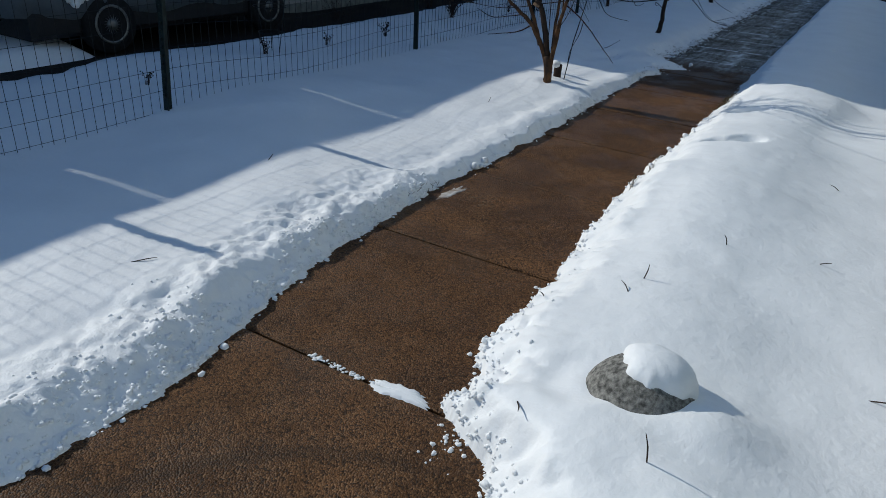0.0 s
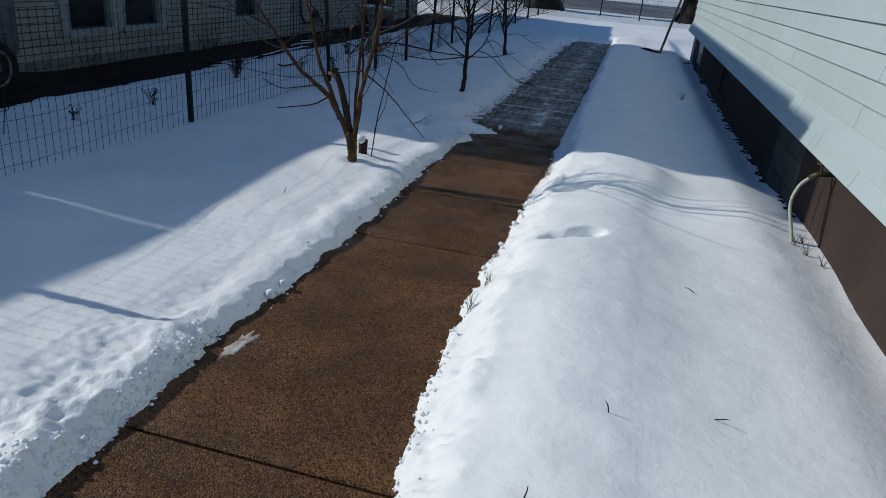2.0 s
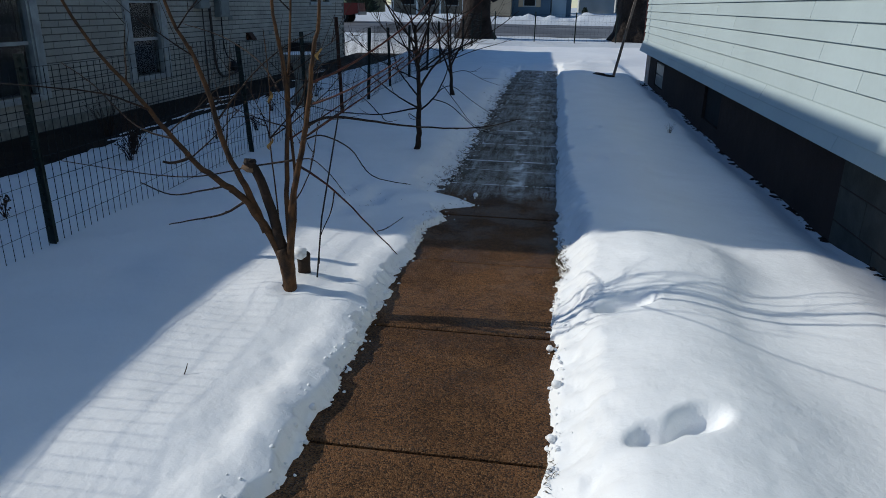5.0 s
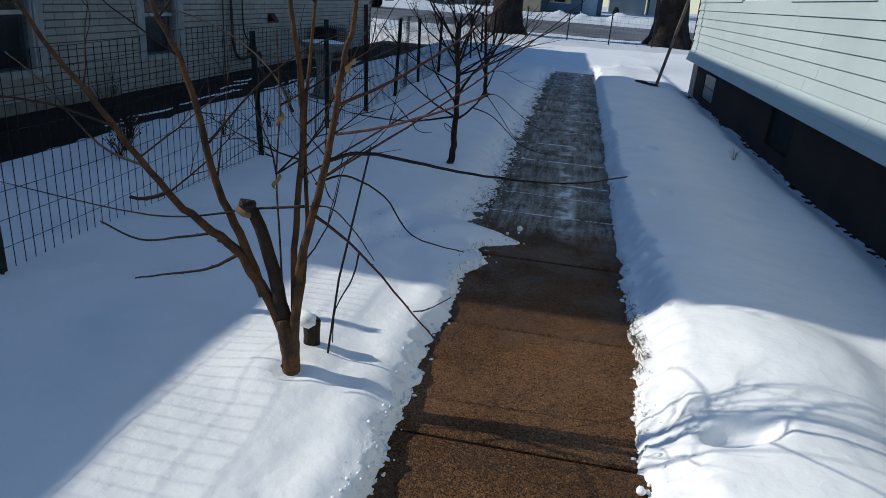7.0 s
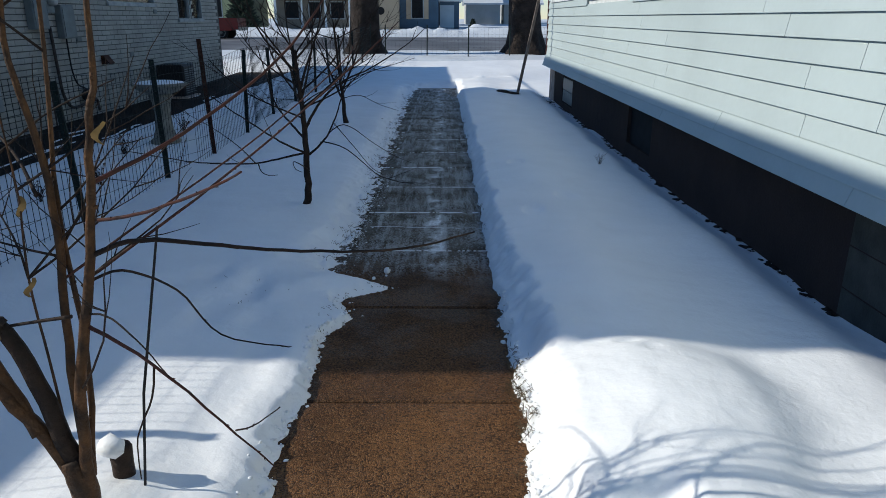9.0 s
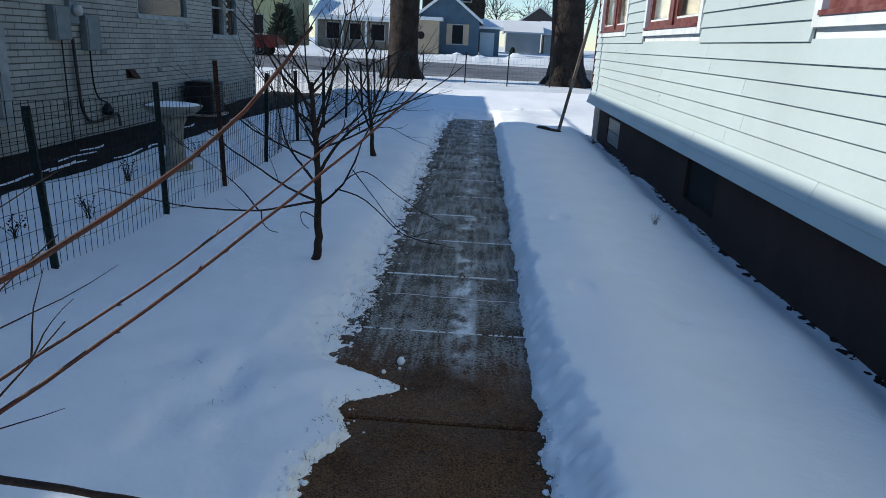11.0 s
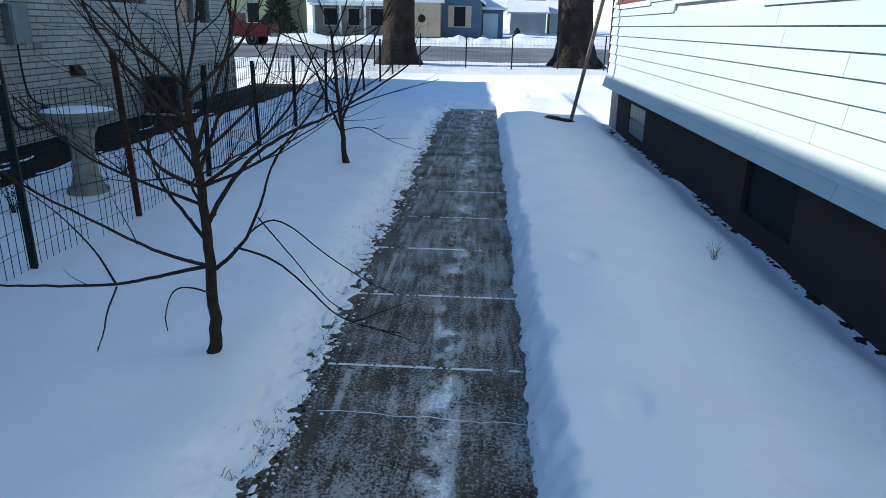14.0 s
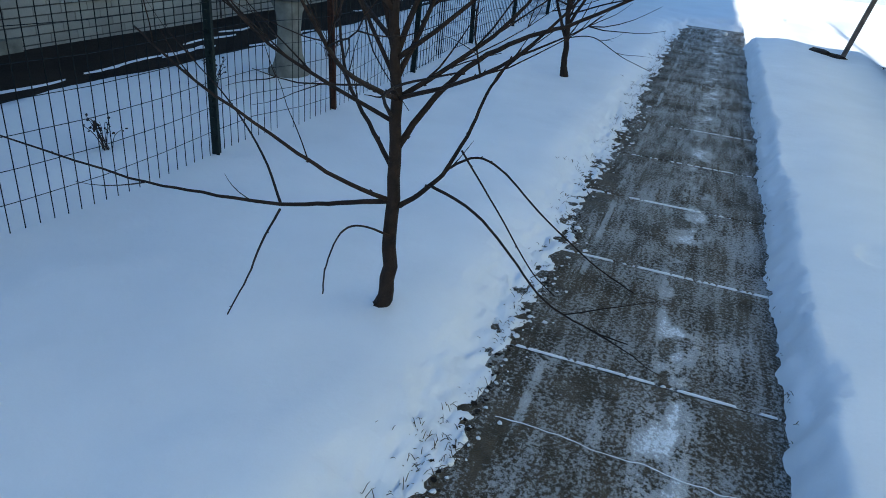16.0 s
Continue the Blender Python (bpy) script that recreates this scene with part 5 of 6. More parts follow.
# ---- dead plants, tufts, twigs and clods in the snow ----
def dead_plant(x, y, h, n, seed, spread=0.5, name="dead_plant", label="dry brown dead plant stalks standing in snow", heads=True):
    rnd = random.Random(seed)
    t = thing(name, label, "dead plant", (x, y, at(x, y)))
    s, hd = S(), S()
    for k in range(n):
        a, o = rnd.uniform(0, 6.28), rnd.uniform(0.2, 1) * spread
        l = h * rnd.uniform(0.5, 1.1)
        tip = Vector((math.cos(a) * o * h, math.sin(a) * o * h, l))
        pts = bend([(rnd.uniform(-0.03, 0.03), rnd.uniform(-0.03, 0.03), -0.03), tip * 0.5 + Vector((0, 0, 0.08 * h)), tip], 3)
        s.tube(pts, [(0.0035 if heads else 0.0014) - (0.002 if heads else 0.0008) * i / len(pts) for i in range(len(pts))], 4)
        if heads:
            for m in range(3):
                hd.blob(pts[-1 - m] + Vector((rnd.uniform(-0.02, 0.02), rnd.uniform(-0.02, 0.02), 0)), rnd.uniform(0.003, 0.010), seed * 9 + k * 3 + m, 0.5)
    tagged(s.make("stalk_clump", DRYGRASS if not heads else BARK_B, t), kind="stuff")
    if heads:
        tagged(hd.make("seed_head_clump", BARK_B, t), kind="stuff")
    return t


for i, (x, y, h, n) in enumerate(((-5.3, 9.2, 0.32, 40), (-5.6, 9.7, 0.35, 40), (-5.15, 8.9, 0.2, 20), (-5.0, 7.05, 0.16, 14), (-5.15, 5.2, 0.15, 12), (-5.1, 6.1, 0.12, 9), (-4.75, 11.0, 0.2, 14), (-5.2, 12.6, 0.22, 16), (-5.05, 14.2, 0.25, 16), (-4.9, 10.2, 0.16, 12), (-7.3, 9.0, 0.5, 24), (-7.2, 11.6, 0.75, 30), (-4.9, 3.6, 0.12, 8))):
    dead_plant(x, y, h, n, 400 + i, 0.6)
for i, (x, y) in enumerate(((0.40, 11.84), (0.86, 5.9), (0.90, 5.75), (-1.0, 4.1), (-0.97, 4.4), (0.93, 6.0), (0.98, 5.6))):
    dead_plant(x, y, 0.13 if i == 0 else 0.075, 16 if i == 0 else 10, 440 + i, 0.8, "weed", "thin dry weed poking through the snow", False)
s, rnd = S(), random.Random(21)


def blades(s, x, y, n, h):
    z = at(x, y)
    for k in range(n):
        a = rnd.uniform(0, 6.28)
        px, py = x + rnd.uniform(-0.04, 0.04), y + rnd.uniform(-0.04, 0.04)
        l = h * rnd.uniform(0.5, 1.2)
        d = Vector((math.cos(a) * 0.6, math.sin(a) * 0.6, 0.7))
        p = Vector((px, py, z - 0.01))
        s.tube([p, p + d * l * 0.6, p + d * l + Vector((0, 0, -0.25 * l))], [0.0016, 0.0013, 0.0005], 3)


for k in range(430):
    y = rnd.uniform(7.6, 20)
    blades(s, float(left_edge(y)) - abs(rnd.gauss(0.02, 0.09)), y, 5, 0.045)
for k in range(60):
    y = rnd.uniform(7.4, 16)
    blades(s, float(right_edge(y)) + 0.02, y, 4, 0.03)
for k in range(150):
    y = rnd.gauss(7.05, 0.22)
    blades(s, float(right_edge(y)) + rnd.uniform(-0.02, 0.05), y, 6, 0.05)
for k in range(16):
    blades(s, float(right_edge(4.9)) + rnd.uniform(-0.02, 0.04), rnd.gauss(4.9, 0.08), 6, 0.05)
for k in range(26):
    blades(s, -2.08 + rnd.gauss(0, 0.06), 9.61 + rnd.gauss(0, 0.07), 4, 0.04)
for k in range(14):
    blades(s, -2.60 + rnd.gauss(0, 0.16), 8.23 + rnd.gauss(0, 0.1), 3, 0.025)
for k in range(20):
    blades(s, -2.0 + rnd.uniform(-0.06, 0.02), rnd.uniform(3.1, 3.5), 5, 0.04)
grass = tagged(s.make("grass", DRYGRASS), "thin dry grass blades along the snow edge", "grass", kind="stuff")

s, rnd = S(), random.Random(31)
for k in range(450):
    y = rnd.uniform(0.4, 8.3)
    if k % 5 < 3:
        x = float(left_edge(y)) + rnd.gauss(-0.015, 0.02) * (1 if y < 8 else 2.2)
    else:
        x = float(right_edge(y)) + rnd.gauss(0.012, 0.018)
    r = abs(rnd.gauss(0.004, 0.005)) + 0.003
    s.blob((x, y, max(at(x, y), 0.0) + r * 0.1), r, k, 0.3)
clods = tagged(s.make("snow_crumbs", SNOW, smooth=True), "loose crumbs of snow along the shovelled edges", "snow", kind="stuff")
s, rnd = S(), random.Random(33)
for k in range(90):
    x, r = rnd.uniform(-1.5, -1.1), abs(rnd.gauss(0.002, 0.003)) + 0.002
    s.blob((x, 1.652 + rnd.gauss(0, 0.006), 0.001), r, 900 + k, 0.5, 0.5)
for k in range(70):
    y, x = rnd.gauss(1.6, 0.1), rnd.gauss(-0.80, 0.035)
    r = abs(rnd.gauss(0.003, 0.004)) + 0.002
    s.blob((x, y, max(0, at(x, y)) + r * 0.3), r, k, 0.35)
for k in range(260):
    y = rnd.uniform(8.3, 15)
    x = float(left_edge(y)) + rnd.gauss(0.0, 0.045)
    r = abs(rnd.gauss(0.002, 0.005)) + 0.003
    s.blob((x, y, max(0, at(x, y)) + r * 0.1), r, k, 0.5, 0.4)
for k in range(2600):
    y = rnd.uniform(0.3, 3.3) if k % 4 else rnd.uniform(3.3, 8.0)
    d = abs(rnd.gauss(0.0, 0.13 if y < 2.5 else 0.04)) + 0.004
    if vnoise(y * 1.0, d * 3.0, 2.1, 57) < -0.12:
        continue
    x = float(left_edge(y)) - d
    r = 0.0035 + 0.009 * rnd.random() ** 2.5
    s.blob((x, y, at(x, y) + r * 0.05), r, 3000 + k, 0.3, 0.75)
for k in range(900):
    y = rnd.uniform(0.9, 2.4) if k % 2 else rnd.uniform(2.4, 8.2)
    x = float(right_edge(y)) + abs(rnd.gauss(0.0, 0.07 if y < 2.4 else 0.035))
    r = 0.003 + 0.008 * rnd.random() ** 2.5
    s.blob((x, y, max(0.0, at(x, y)) + r * 0.1), r, 6000 + k, 0.35, 0.75)
tagged(s.make("snow_rubble", SNOW, smooth=True), "crumbled shovelled snow on the bank", "snow", kind="stuff")
for i, (x, y, r) in enumerate(((-1.0, 5.45, 0.025), (-1.03, 5.9, 0.02), (-1.02, 5.05, 0.02), (-1.06, 4.75, 0.02), (-1.72, 8.75, 0.026), (-1.80, 8.62, 0.015), (-1.72, 8.68, 0.01), (-2.0, 4.02, 0.026), (-2.01, 3.9, 0.03), (-1.99, 3.95, 0.016), (-1.3, 21.2, 0.04))):
    t = S().blob((0, 0, 0), r, 600 + i, 0.2, 0.85).make("snow_clod", SNOW, smooth=True)
    t.location = (x, y, max(0.0, at(x, y)) + r * 0.7)
    tagged(t, "loose round clod of snow on the walk", "snow clod", "snow clods")
for i, (x, y, l, a) in enumerate(((-0.526, 2.641, 0.07, 80), (-0.55, 2.5, 0.06, 20), (-0.9, 2.5, 0.1, 40), (-2.45, 1.62, 0.09, 5), (-0.3, 3.2, 0.05, 70), (0.1, 3.4, 0.06, 30), (-2.9, 2.9, 0.06, 20), (-0.2, 1.55, 0.12, 75), (0.15, 1.7, 0.06, 10), (-0.72, 1.5, 0.05, 60), (-0.62, 1.62, 0.06, 15), (-2.6, 5.2, 0.05, 60), (0.1, 4.6, 0.07, 30), (0.35, 2.4, 0.08, 20))):
    t = thing("twig", "small dry twig lying in the snow", "twig", (x, y, at(x, y)), "twigs in the snow")
    e = Vector((math.cos(i * 2.4) * math.cos(radians(a)), math.sin(i * 2.4) * math.cos(radians(a)), math.sin(radians(a)))) * l
    S().tube(bend([-e * 0.2, e * 0.5 + Vector((0.004, 0, 0.004)), e], 3), [0.0025] * 4 + [0.002, 0.0015, 0.001], 5).make("stick", BARK_B, t)

s, rnd = S(), random.Random(35)
for k in range(260):
    y = rnd.uniform(8.4, 17)
    if vnoise(y, 0, 2.2, 15) < -0.2:
        continue
    x = float(left_edge(y)) - abs(rnd.gauss(0, 0.035))
    s.blob((x, y, max(0, at(x, y)) + 0.001), rnd.uniform(0.003, 0.010), 1000 + k, 0.8, 0.35)
tagged(s.make("soil_crumbs", DIRT), "dark crumbs of soil scraped up with the snow", "soil", kind="stuff")

# leaf litter and damp soil where the snow meets the foundation
s, rnd = S(), random.Random(41)
for k in range(330):
    y = rnd.uniform(6.4, 20)
    x = 1.035 - abs(rnd.gauss(0, 0.03)) - (rnd.uniform(0, 0.5) ** 2 if 18 < y else 0)
    if vnoise(y, 0, 1.5, 5) > 0.12:
        continue
    s.blob((x, y, at(x, y) + 0.004), 0.004 + 0.034 * rnd.random() ** 2.4, 700 + k, 0.8, 0.3)
tagged(s.make("leaf_litter", DIRT), "dark leaf litter along the house foundation", "leaf litter", kind="stuff")
for x, y, w in ((-0.05, 19.25, 0.2), (0.15, 19.15, 0.16)):
    t = S().blob((0, 0, 0), w, 801, 0.3, 0.25).make("bare_soil", DIRT)
    t.location = (x, y, at(x, y))
    tagged(t, "patch of bare soil at the foot of the leaning board", "soil")

# ---- beyond the street fence: elms, truck, houses ----
def elm(x, y, r, seed):
    z = at(x, y)
    t = thing("elm_tree", "massive old street tree with furrowed dark bark", "tree", (x, y, z))
    rnd = random.Random(seed)
    s = S()
    prof = [(1.75, -0.2), (1.5, 0.05), (1.18, 0.35), (1.03, 0.9), (0.98, 2.0), (1.0, 3.4), (1.08, 4.2)]
    n = 32
    for k, (q, h) in enumerate(prof):
        for i in range(n):
            a = 2 * math.pi * i / n
            root = 1 + (0.16 * math.cos(5 * a + seed) + 0.1 * math.cos(3 * a)) * max(0, (1.5 - h)) / 1.5
            s.v.append((r * q * root * math.cos(a) + 0.05 * h * math.sin(seed), r * q * root * math.sin(a), h))
    for k in range(len(prof) - 1):
        for i in range(n):
            s.f.append((k * n + i, k * n + (i + 1) % n, (k + 1) * n + (i + 1) % n, (k + 1) * n + i))
    s.f.append(tuple((len(prof) - 1) * n + i for i in range(n)))
    s.make("trunk", OLDBARK, t, smooth=True)
    tw = S()
    for k in range(6):
        a = k * 1.05 + seed
        p = [Vector((0.05 * 4 * math.sin(seed), 0, 3.6)), Vector((math.cos(a) * 1.3, math.sin(a) * 1.3, 6.5)), Vector((math.cos(a) * 3, math.sin(a) * 3, 9.5)), Vector((math.cos(a) * 4.2, math.sin(a) * 4.2, 13))]
        _, q = limb(t, "limb", p, r * 0.5, 0.05, OLDBARK, 9, 5, 0, seed + k)
        for m in range(7):
            i = rnd.randint(4, len(q) - 2)
            sprout(tw, q[i], Vector((rnd.uniform(-1, 1), rnd.uniform(-1, 1), rnd.uniform(0, 1))), rnd.uniform(1.5, 3.5), 0.05, 2, rnd)
    tagged(tw.make("twig_spray", OLDBARK, t), kind="stuff")


elm(-4.6, 34.6, 0.60, 3)
elm(2.15, 34.8, 0.66, 5)

truck = thing("pickup_truck", "dark red crew-cab pickup truck on the street", "truck", (-16.4, 48.3, 0.42))
S().prism([(-2.85, 0.55), (-2.9, 0.95), (-2.75, 1.12), (-1.5, 1.18), (-1.4, 1.22), (2.85, 1.22), (2.9, 0.62), (2.4, 0.5), (-2.4, 0.45)], "y", -0.95, 0.95).make("body", TRUCKRED, truck)
S().prism([(-1.35, 1.2), (-0.75, 1.80), (-0.45, 1.88), (0.75, 1.88), (0.95, 1.8), (1.0, 1.2)], "y", -0.86, 0.86).make("cab", TRUCKRED, truck)
for p in ([(-1.05, 1.25), (-0.62, 1.74), (-0.1, 1.78), (-0.1, 1.25)], [(0.02, 1.25), (0.02, 1.78), (0.75, 1.78), (0.86, 1.25)]):
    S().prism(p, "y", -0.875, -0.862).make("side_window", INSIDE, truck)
S().box(1.15, 2.8, -0.8, 0.8, 1.221, 1.235).make("bed_cover", BLACK, truck)
S().box(2.9, 2.98, -0.9, 0.9, 0.5, 0.7).make("bumper", CHROME, truck)
S().box(2.86, 2.905, -0.93, -0.8, 0.8, 1.15).make("tail_light", REDWOOD, truck)
for x in (-1.85, 1.85):
    for y, o in ((-0.83, -1), (0.83, 1)):
        w = wheel(truck, 0, 0, o, 0.39)
        w.matrix_local = pose(x, y, 0.39, -90 * o, 0, 0)


def far_house(name, label, x0, x1, y0, y1, eave, ridge, wall_mat, gable="y", snow=True, z0=None, wins=(), over=0.35):
    """A far house: gable 'y' turns its gable to the street, 'x' its eave."""
    z = at((x0 + x1) / 2, y0) - 0.1 if z0 is None else z0
    t = thing(name, label, "house", ((x0 + x1) / 2, y0, z))
    w, d = (x1 - x0) / 2, y1 - y0
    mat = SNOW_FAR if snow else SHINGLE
    if gable == "y":
        S().prism([(-w, 0), (w, 0), (w, eave), (0, ridge - 0.02), (-w, eave)], "y", 0, d).make("wall", wall_mat, t)
        k = over * (ridge - eave) / w
        S().prism([(-w - over, eave - k), (0, ridge), (w + over, eave - k), (w + over, eave - k + 0.2), (0, ridge + 0.22), (-w - over, eave - k + 0.2)], "y", -over, d + over).make("roof", mat, t)
        S().prism([(-w - over, eave - k - 0.08), (0, ridge - 0.08), (w + over, eave - k - 0.08), (w + over, eave - k + 0.05), (0, ridge + 0.05), (-w - over, eave - k + 0.05)], "y", -over - 0.04, -over - 0.003).make("fascia", WHITE, t)
    else:
        S().prism([(0, 0), (d, 0), (d, eave), (d / 2, ridge - 0.02), (0, eave)], "x", -w, w).make("wall", wall_mat, t)
        k = over * (ridge - eave) / (d / 2)
        S().prism([(-over, eave - k), (d / 2, ridge), (d + over, eave - k), (d + over, eave - k + 0.2), (d / 2, ridge + 0.22), (-over, eave - k + 0.2)], "x", -w - over, w + over).make("roof", mat, t)
    for a, b, c, e in wins:
        win = new("window")
        win.parent = t
        S().box(a - 0.1, b + 0.1, -0.06, -0.003, c - 0.1, e + 0.1).make("frame", TRIM, win)
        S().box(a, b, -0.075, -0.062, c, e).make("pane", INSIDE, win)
    return t


blue = far_house("blue_house", "blue clapboard cottage with cream porch and snowy gable roof", -7.75, -1.75, 72, 82, 3.1, 5.4, BLUEWALL, "y", True, 0.72, [(0.55, 1.55, 0.95, 2.6)])
S().box(0.02, 0.44, -0.08, -0.003, 0.85, 2.7).make("shutter", CREAM, blue)
S().box(1.66, 2.08, -0.08, -0.003, 0.85, 2.7).make("shutter", CREAM, blue)
S().box(-3.3, -0.6, -1.6, -0.004, 0, 2.85).make("porch", CREAM, blue, "cream enclosed porch")
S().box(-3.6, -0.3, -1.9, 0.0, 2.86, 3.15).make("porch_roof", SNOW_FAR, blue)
S().box(-2.7, -1.7, -1.66, -1.603, 0.05, 2.1).make("door", CREAM, blue)
ob = S().lathe([(0.3, 0), (0.34, 0.04), (0.2, 0.06)], 16).make("wreath", INSIDE, blue, "dark round wreath")
ob.matrix_local = pose(-2.2, -1.68, 1.55, 90, 0, 0)
ext = far_house("garage_wing", "blue garage wing with pale door", -1.65, 0.2, 73.5, 80, 2.5, 3.2, BLUEWALL, "x", True, 0.72)
S().box(-0.9, 0.45, -0.05, -0.003, 0, 2.1).make("door", PALEBLUE, ext)
tan = far_house("bungalow", "tan bungalow with white trim and snowy roof", -17.0, -9.6, 72, 82, 2.9, 4.6, TAN, "x", True, 0.72, [(-2.6, -1.4, 0.9, 2.3), (-0.4, 0.6, 0.9, 2.3), (1.6, 2.8, 0.9, 2.3)])
S().box(-3.7, 3.7, -0.9, -0.36, 2.55, 2.75).make("porch_roof", WHITE, tan)
for x in (-3.4, -1.0, 1.2, 3.4):
    S().box(x - 0.09, x + 0.09, -0.85, -0.65, 0, 2.55).make("porch_post", WHITE, tan)
far_house("green_house", "pale green house with snowy roof", -31, -19.5, 70, 80, 4.2, 6.4, GREENWALL, "x", True, 0.72, [(-3.5, -2.5, 1, 2.6), (0, 1, 1, 2.6), (3.0, 4.0, 1, 2.6)])
far_house("white_garage", "white garage with snowy hipped roof", 1.7, 6.2, 100, 108, 2.6, 4.0, GARAGE, "x", True, 0.85)
far_house("white_garage", "white shed behind a fence with snowy roof", 7.0, 12.0, 104, 111, 2.7, 4.2, GARAGE, "x", True, 0.85, [(-1, 0.2, 1, 2)])
far_house("dark_house", "dark brown house with tall snowy roof far behind", 3.5, 11.5, 122, 132, 4.2, 7.0, SHINGLE, "y", True, 0.8)
far_house("tall_house", "tall dark brown house behind the blue cottage", -8.6, -1.3, 90, 99, 8.6, 9.8, OLDBARK, "x", False, 0.8, [(-1.6, -0.6, 5.6, 7.2), (1.0, 2.0, 5.6, 7.2)])
far_house("grey_house", "pale grey house beyond the street", 16, 26, 72, 82, 3.2, 5.2, GARAGE, "x", True, 0.72, [(-3, -2, 1, 2.4), (1, 2, 1, 2.4)])
far_house("brown_house", "brown house with snowy roof beyond the street", -46, -35, 70, 80, 3.5, 6, TAN, "y", True, 0.72, [(-3, -2, 1, 2.4), (1, 2, 1, 2.4)])
for i, (x, y, h) in enumerate(((-17.2, 62, 3.4), (-9.0, 70, 1.3), (-21, 64, 1.6), (1.4, 70.5, 0.9))):
    t = thing("evergreen_shrub", "dark evergreen shrub with some snow beside a house", "shrub", (x, y, at(x, y)))
    s, rnd = S(), random.Random(900 + i)
    for k in range(260):
        q, a = rnd.random(), rnd.uniform(0, 6.28)
        rr = 0.33 * h * (1 - q) ** 0.7 * rnd.uniform(0.5, 1.05)
        p = Vector((rr * math.cos(a), rr * math.sin(a), 0.1 * h + 0.9 * h * q))
        s.tube([p, p + Vector((math.cos(a), math.sin(a), 0.5)) * 0.14 * h], [0.05 * h, 0.006], 4)
    s.tube([(0, 0, -0.1), (0, 0, h * 0.9)], [0.06 * h, 0.02], 6)
    tagged(s.make("foliage", EVERGREEN, t), kind="stuff")
for i, (x, y, h) in enumerate(((-14, 90, 12), (-3, 118, 13), (8, 140, 12), (12, 112, 11), (-24, 95, 13), (1, 150, 13), (20, 100, 12), (-8, 100, 11))):
    t = thing("bare_tree", "tall bare winter tree behind the houses", "tree", (x, y, at(x, y)))
    s, rnd = S(), random.Random(950 + i)
    S().tube([(0, 0, -0.2), (0.1, 0, h * 0.3), (0.2, 0.1, h * 0.55)], [0.28, 0.2, 0.12], 8).make("trunk", OLDBARK, t, smooth=True)
    for k in range(14):
        a = k * 0.9 + i
        sprout(s, Vector((0.1, 0, h * rnd.uniform(0.22, 0.55))), Vector((math.cos(a) * 0.8, math.sin(a) * 0.8, rnd.uniform(0.5, 1.2))), h * rnd.uniform(0.3, 0.5), 0.1, 2, rnd)
    tagged(s.make("crown", OLDBARK, t), kind="stuff")

# ---- pieces: slabs of the walk, bricks of the neighbour's wall ----
path_base = tagged(S().box(-2.3, -0.35, -2.2, 22.6, -0.3, -0.045).make("walkway", DIRT), "shovelled concrete garden walk with tooled joints, partly frosted", "walkway", kind="structure")
JOINTS = [-2.8, -1.72, -0.55, 0.55, 1.65, 2.77, 3.86, 4.97, 6.03, 7.06, 8.15, 9.23, 10.32, 11.31, 12.3, 13.25, 14.3, 15.4, 16.5, 17.6, 18.7, 19.8, 20.9, 22.0]
rs = random.Random(5)


def slab(y0, y1, k):
    g, c, z = 0.006, 0.010, rs.uniform(-0.003, 0.003)
    x0, x1 = -2.22, -0.86 if y0 > 2 else -0.35
    s = S()
    ring = [(x0, y0 + g), (x1, y0 + g), (x1, y1 - g), (x0, y1 - g)]
    top = [(x0, y0 + g + c), (x1, y0 + g + c), (x1, y1 - g - c), (x0, y1 - g - c)]
    s.v = [(x, y, -0.1) for x, y in ring] + [(x, y, z - 0.007) for x, y in ring] + [(x, y, z) for x, y in top]
    for r in (0, 4):
        for i in range(4):
            s.f.append((r + i, r + (i + 1) % 4, r + 4 + (i + 1) % 4, r + 4 + i))
    s.f += [(3, 2, 1, 0), (8, 9, 10, 11)]
    return s.make("slab", CONCRETE, path_base)


for k, (a, b) in enumerate(zip(JOINTS, JOINTS[1:])):
    slab(a, b, k)
for k, y in enumerate(JOINTS):
    if y < 9 or y > 14.5:
        continue
    s = S()
    n = 130
    for i in range(n + 1):
        x = -2.1 + 1.1 * i / n
        w = max(0.0005, 0.0012 + 0.008 * float(fbm(x, y, 7, 50 + k)) + 0.010 * float(vnoise(x, y, 60, 60 + k)) + 0.004 * rs.random() - 0.0004 * (y - 9))
        w = min(w, 0.0026 + 0.003 * rs.random())
        top = 0.0036 if w > 0.0016 else -0.006
        s.v += [(x, y - w, -0.006), (x, y - w * 0.5, top), (x, y + w * 0.5, top), (x, y + w, -0.006)]
        if i:
            q = 4 * i - 4
            for j in range(3):
                s.f.append((q + j, q + j + 4, q + j + 5, q + j + 1))
    s.make("joint_snow", SNOW, path_base, "line of snow packed in a joint", True)
s = S()
for i in range(61):
    x = -1.95 + 0.95 * i / 60
    y = 9.84 + 0.05 * float(fbm(x, 0, 4, 77)) + 0.012 * math.sin(x * 9) + 0.02 * float(vnoise(x, 0, 22, 79))
    w = 0.0012 + 0.006 * abs(float(vnoise(x, 0, 25, 78)))
    s.v += [(x, y - w, 0.0005), (x, y, 0.0035), (x, y + w, 0.0005)]
    if i:
        q = 3 * i - 3
        s.f += [(q, q + 3, q + 4, q + 1), (q + 1, q + 4, q + 5, q + 2)]
s.make("crack_snow", SNOW, path_base, "thin wavering line of snow in a crack", True)


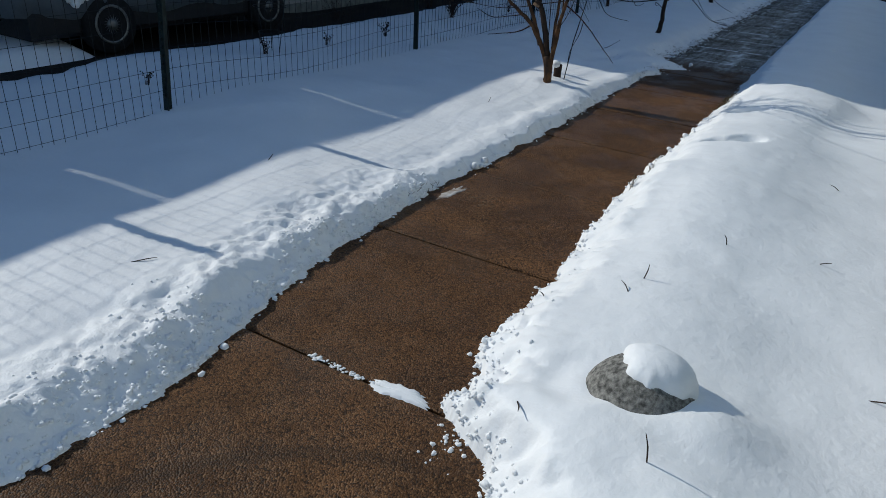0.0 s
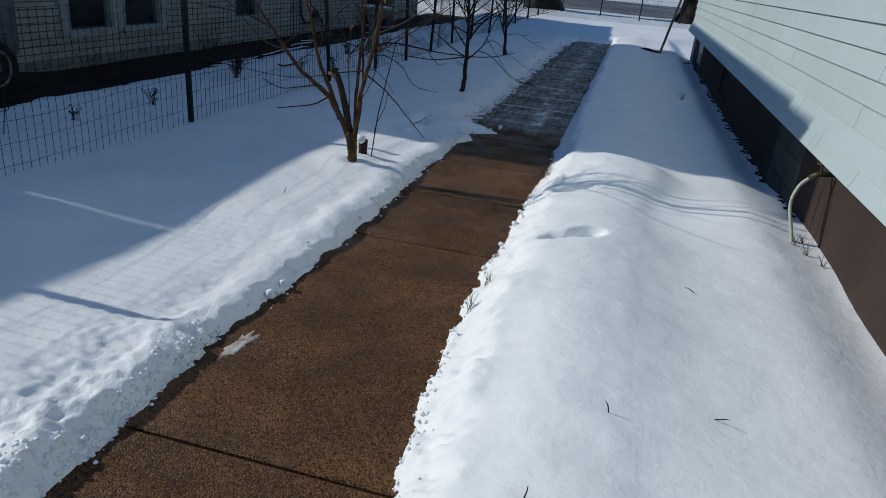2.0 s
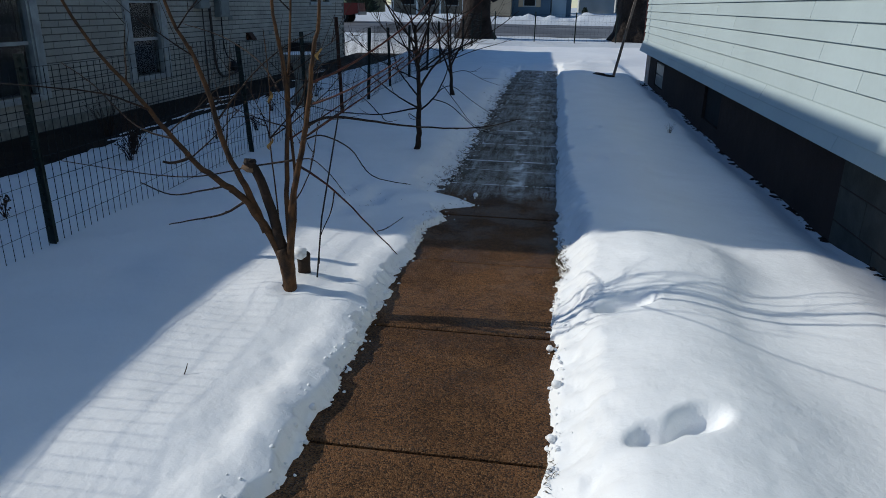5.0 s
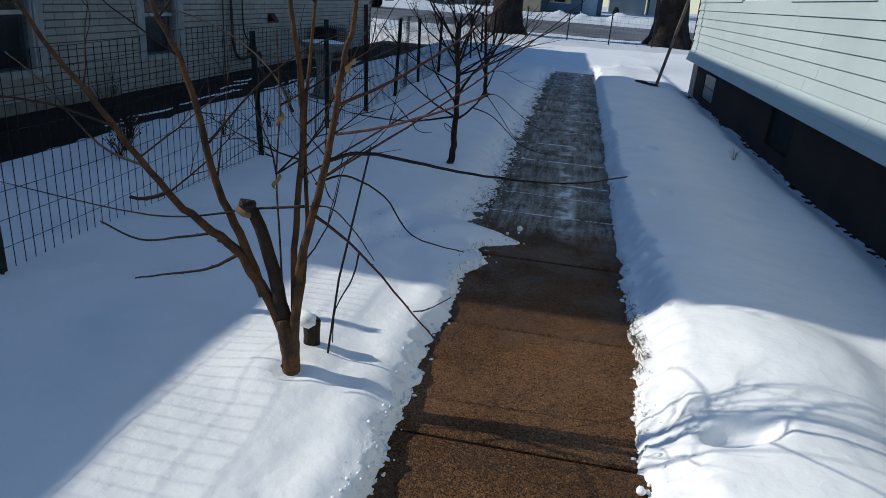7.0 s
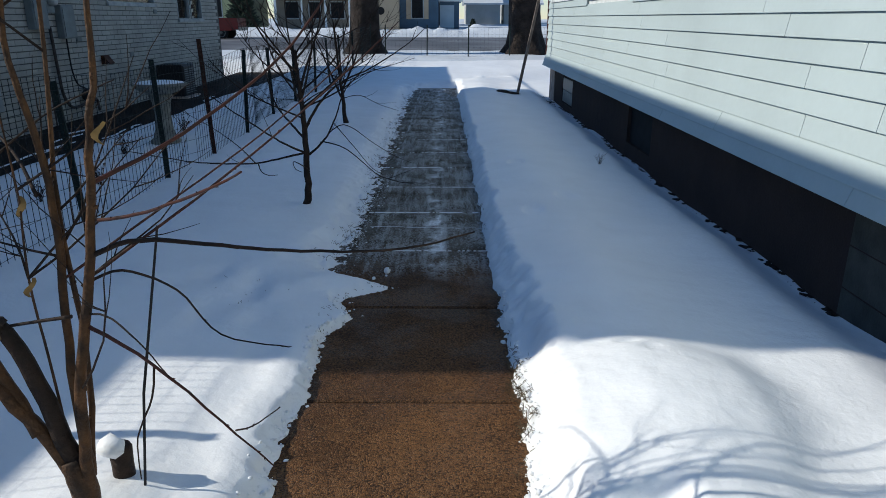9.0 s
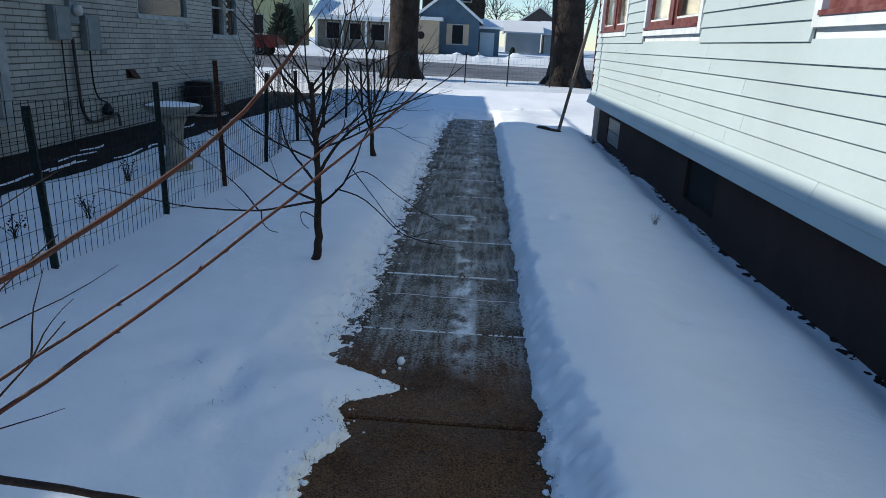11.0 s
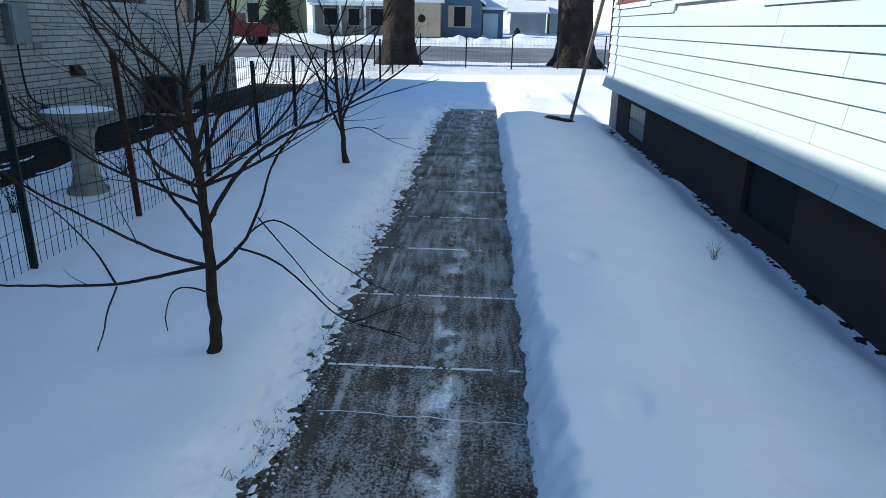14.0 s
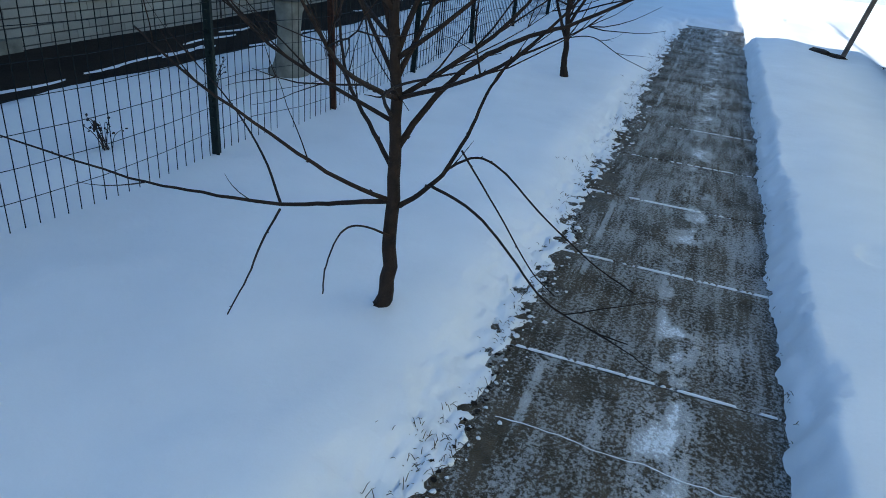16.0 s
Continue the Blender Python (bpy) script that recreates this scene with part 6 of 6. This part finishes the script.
def snow_patch(name, cx, cy, rx, ry, turn, h, seed, mat=SNOW):
    """A thin ragged patch of snow left on the slabs."""
    s = S()
    n, m = 64, 6
    c, q = math.cos(turn), math.sin(turn)
    for i in range(m):
        for k in range(n):
            a = 2 * math.pi * k / n
            f = 1 + 0.6 * float(fbm(math.cos(a) * 1.5, math.sin(a) * 1.5, 1.9, seed, 4, 0.7))
            t = i / (m - 1)
            x, y = math.cos(a) * rx * f * t, math.sin(a) * ry * f * t
            z = h * (1 - t ** 3) * (0.7 + 0.6 * float(vnoise(cx + x, cy + y, 30, seed))) + 0.004 - 0.006 * (t > 0.99)
            s.v.append((cx + x * c - y * q, cy + x * q + y * c, z))
    for i in range(m - 1):
        for k in range(n):
            s.f.append((i * n + k, i * n + (k + 1) % n, (i + 1) * n + (k + 1) % n, (i + 1) * n + k))
    ob = s.make(name, mat, smooth=True)
    return tagged(ob, "thin ragged patch of leftover snow on the walk", "snow patch", "snow patches on the walk")


snow_patch("snow_patch", -1.08, 1.66, 0.12, 0.04, 0.05, 0.014, 5)
snow_patch("snow_patch", -1.915, 3.42, 0.04, 0.15, -0.1, 0.004, 6, THIN_SNOW)
snow_patch("snow_patch", -1.90, 1.45, 0.02, 0.10, -0.3, 0.012, 12)
s, rnd = S(), random.Random(61)
for k in range(60):
    x, y = rnd.gauss(-1.72, 0.06), rnd.gauss(3.45, 0.07)
    s.blob((x, y, 0.002), rnd.uniform(0.004, 0.011), k, 0.4, 0.5)
tagged(s.make("grit", CUTWOOD), "pale grit scattered on the walk", "grit", kind="stuff")

brick_mesh = S().box(0.0, 0.014, -BRICK_L / 2 + 0.006, BRICK_L / 2 - 0.006, 0.008, BRICK_H - 0.009, c=0.004).mesh("brick", BRICK)
rest, rnd = S(), random.Random(71)
rows = int(3.2 / BRICK_H)
for r in range(rows):
    z = -0.25 + r * BRICK_H
    y = NY0 + (BRICK_L / 2 if r % 2 else 0)
    while y < NY1 - BRICK_L:
        y0, y1 = y, y + BRICK_L
        y += BRICK_L
        if y0 < 7.3 and z > 2.5:
            continue
        full = True
        for a, b, c, d in WINS:
            if z + BRICK_H > c + 0.005 and z < d - 0.005 and y1 > a and y0 < b:
                full = False
                for p, q in ((y0, min(y1, a)), (max(y0, b), y1)):
                    if q - p > 0.03:
                        rest.box(WX - 0.012, WX + 0.002, p + 0.006 - 0, q - 0.006, z + 0.008, z + BRICK_H - 0.009)
        if not full:
            continue
        j = rnd.uniform(-0.002, 0.002)
        if 15.3 < (y0 + y1) / 2 < 18.4:
            ob = new("brick", brick_mesh)
            ob.parent = wall
            ob.location = (-0.012 + j, (y0 + y1) / 2 - 7.0, z + 0.2)
        else:
            rest.box(WX - 0.012 + j, WX + 0.002 + j, y0 + 0.006, y1 - 0.006, z + 0.008, z + BRICK_H - 0.009)
tagged(P_(rest).make("brick_rest", BRICK_J, wall), kind="stuff")
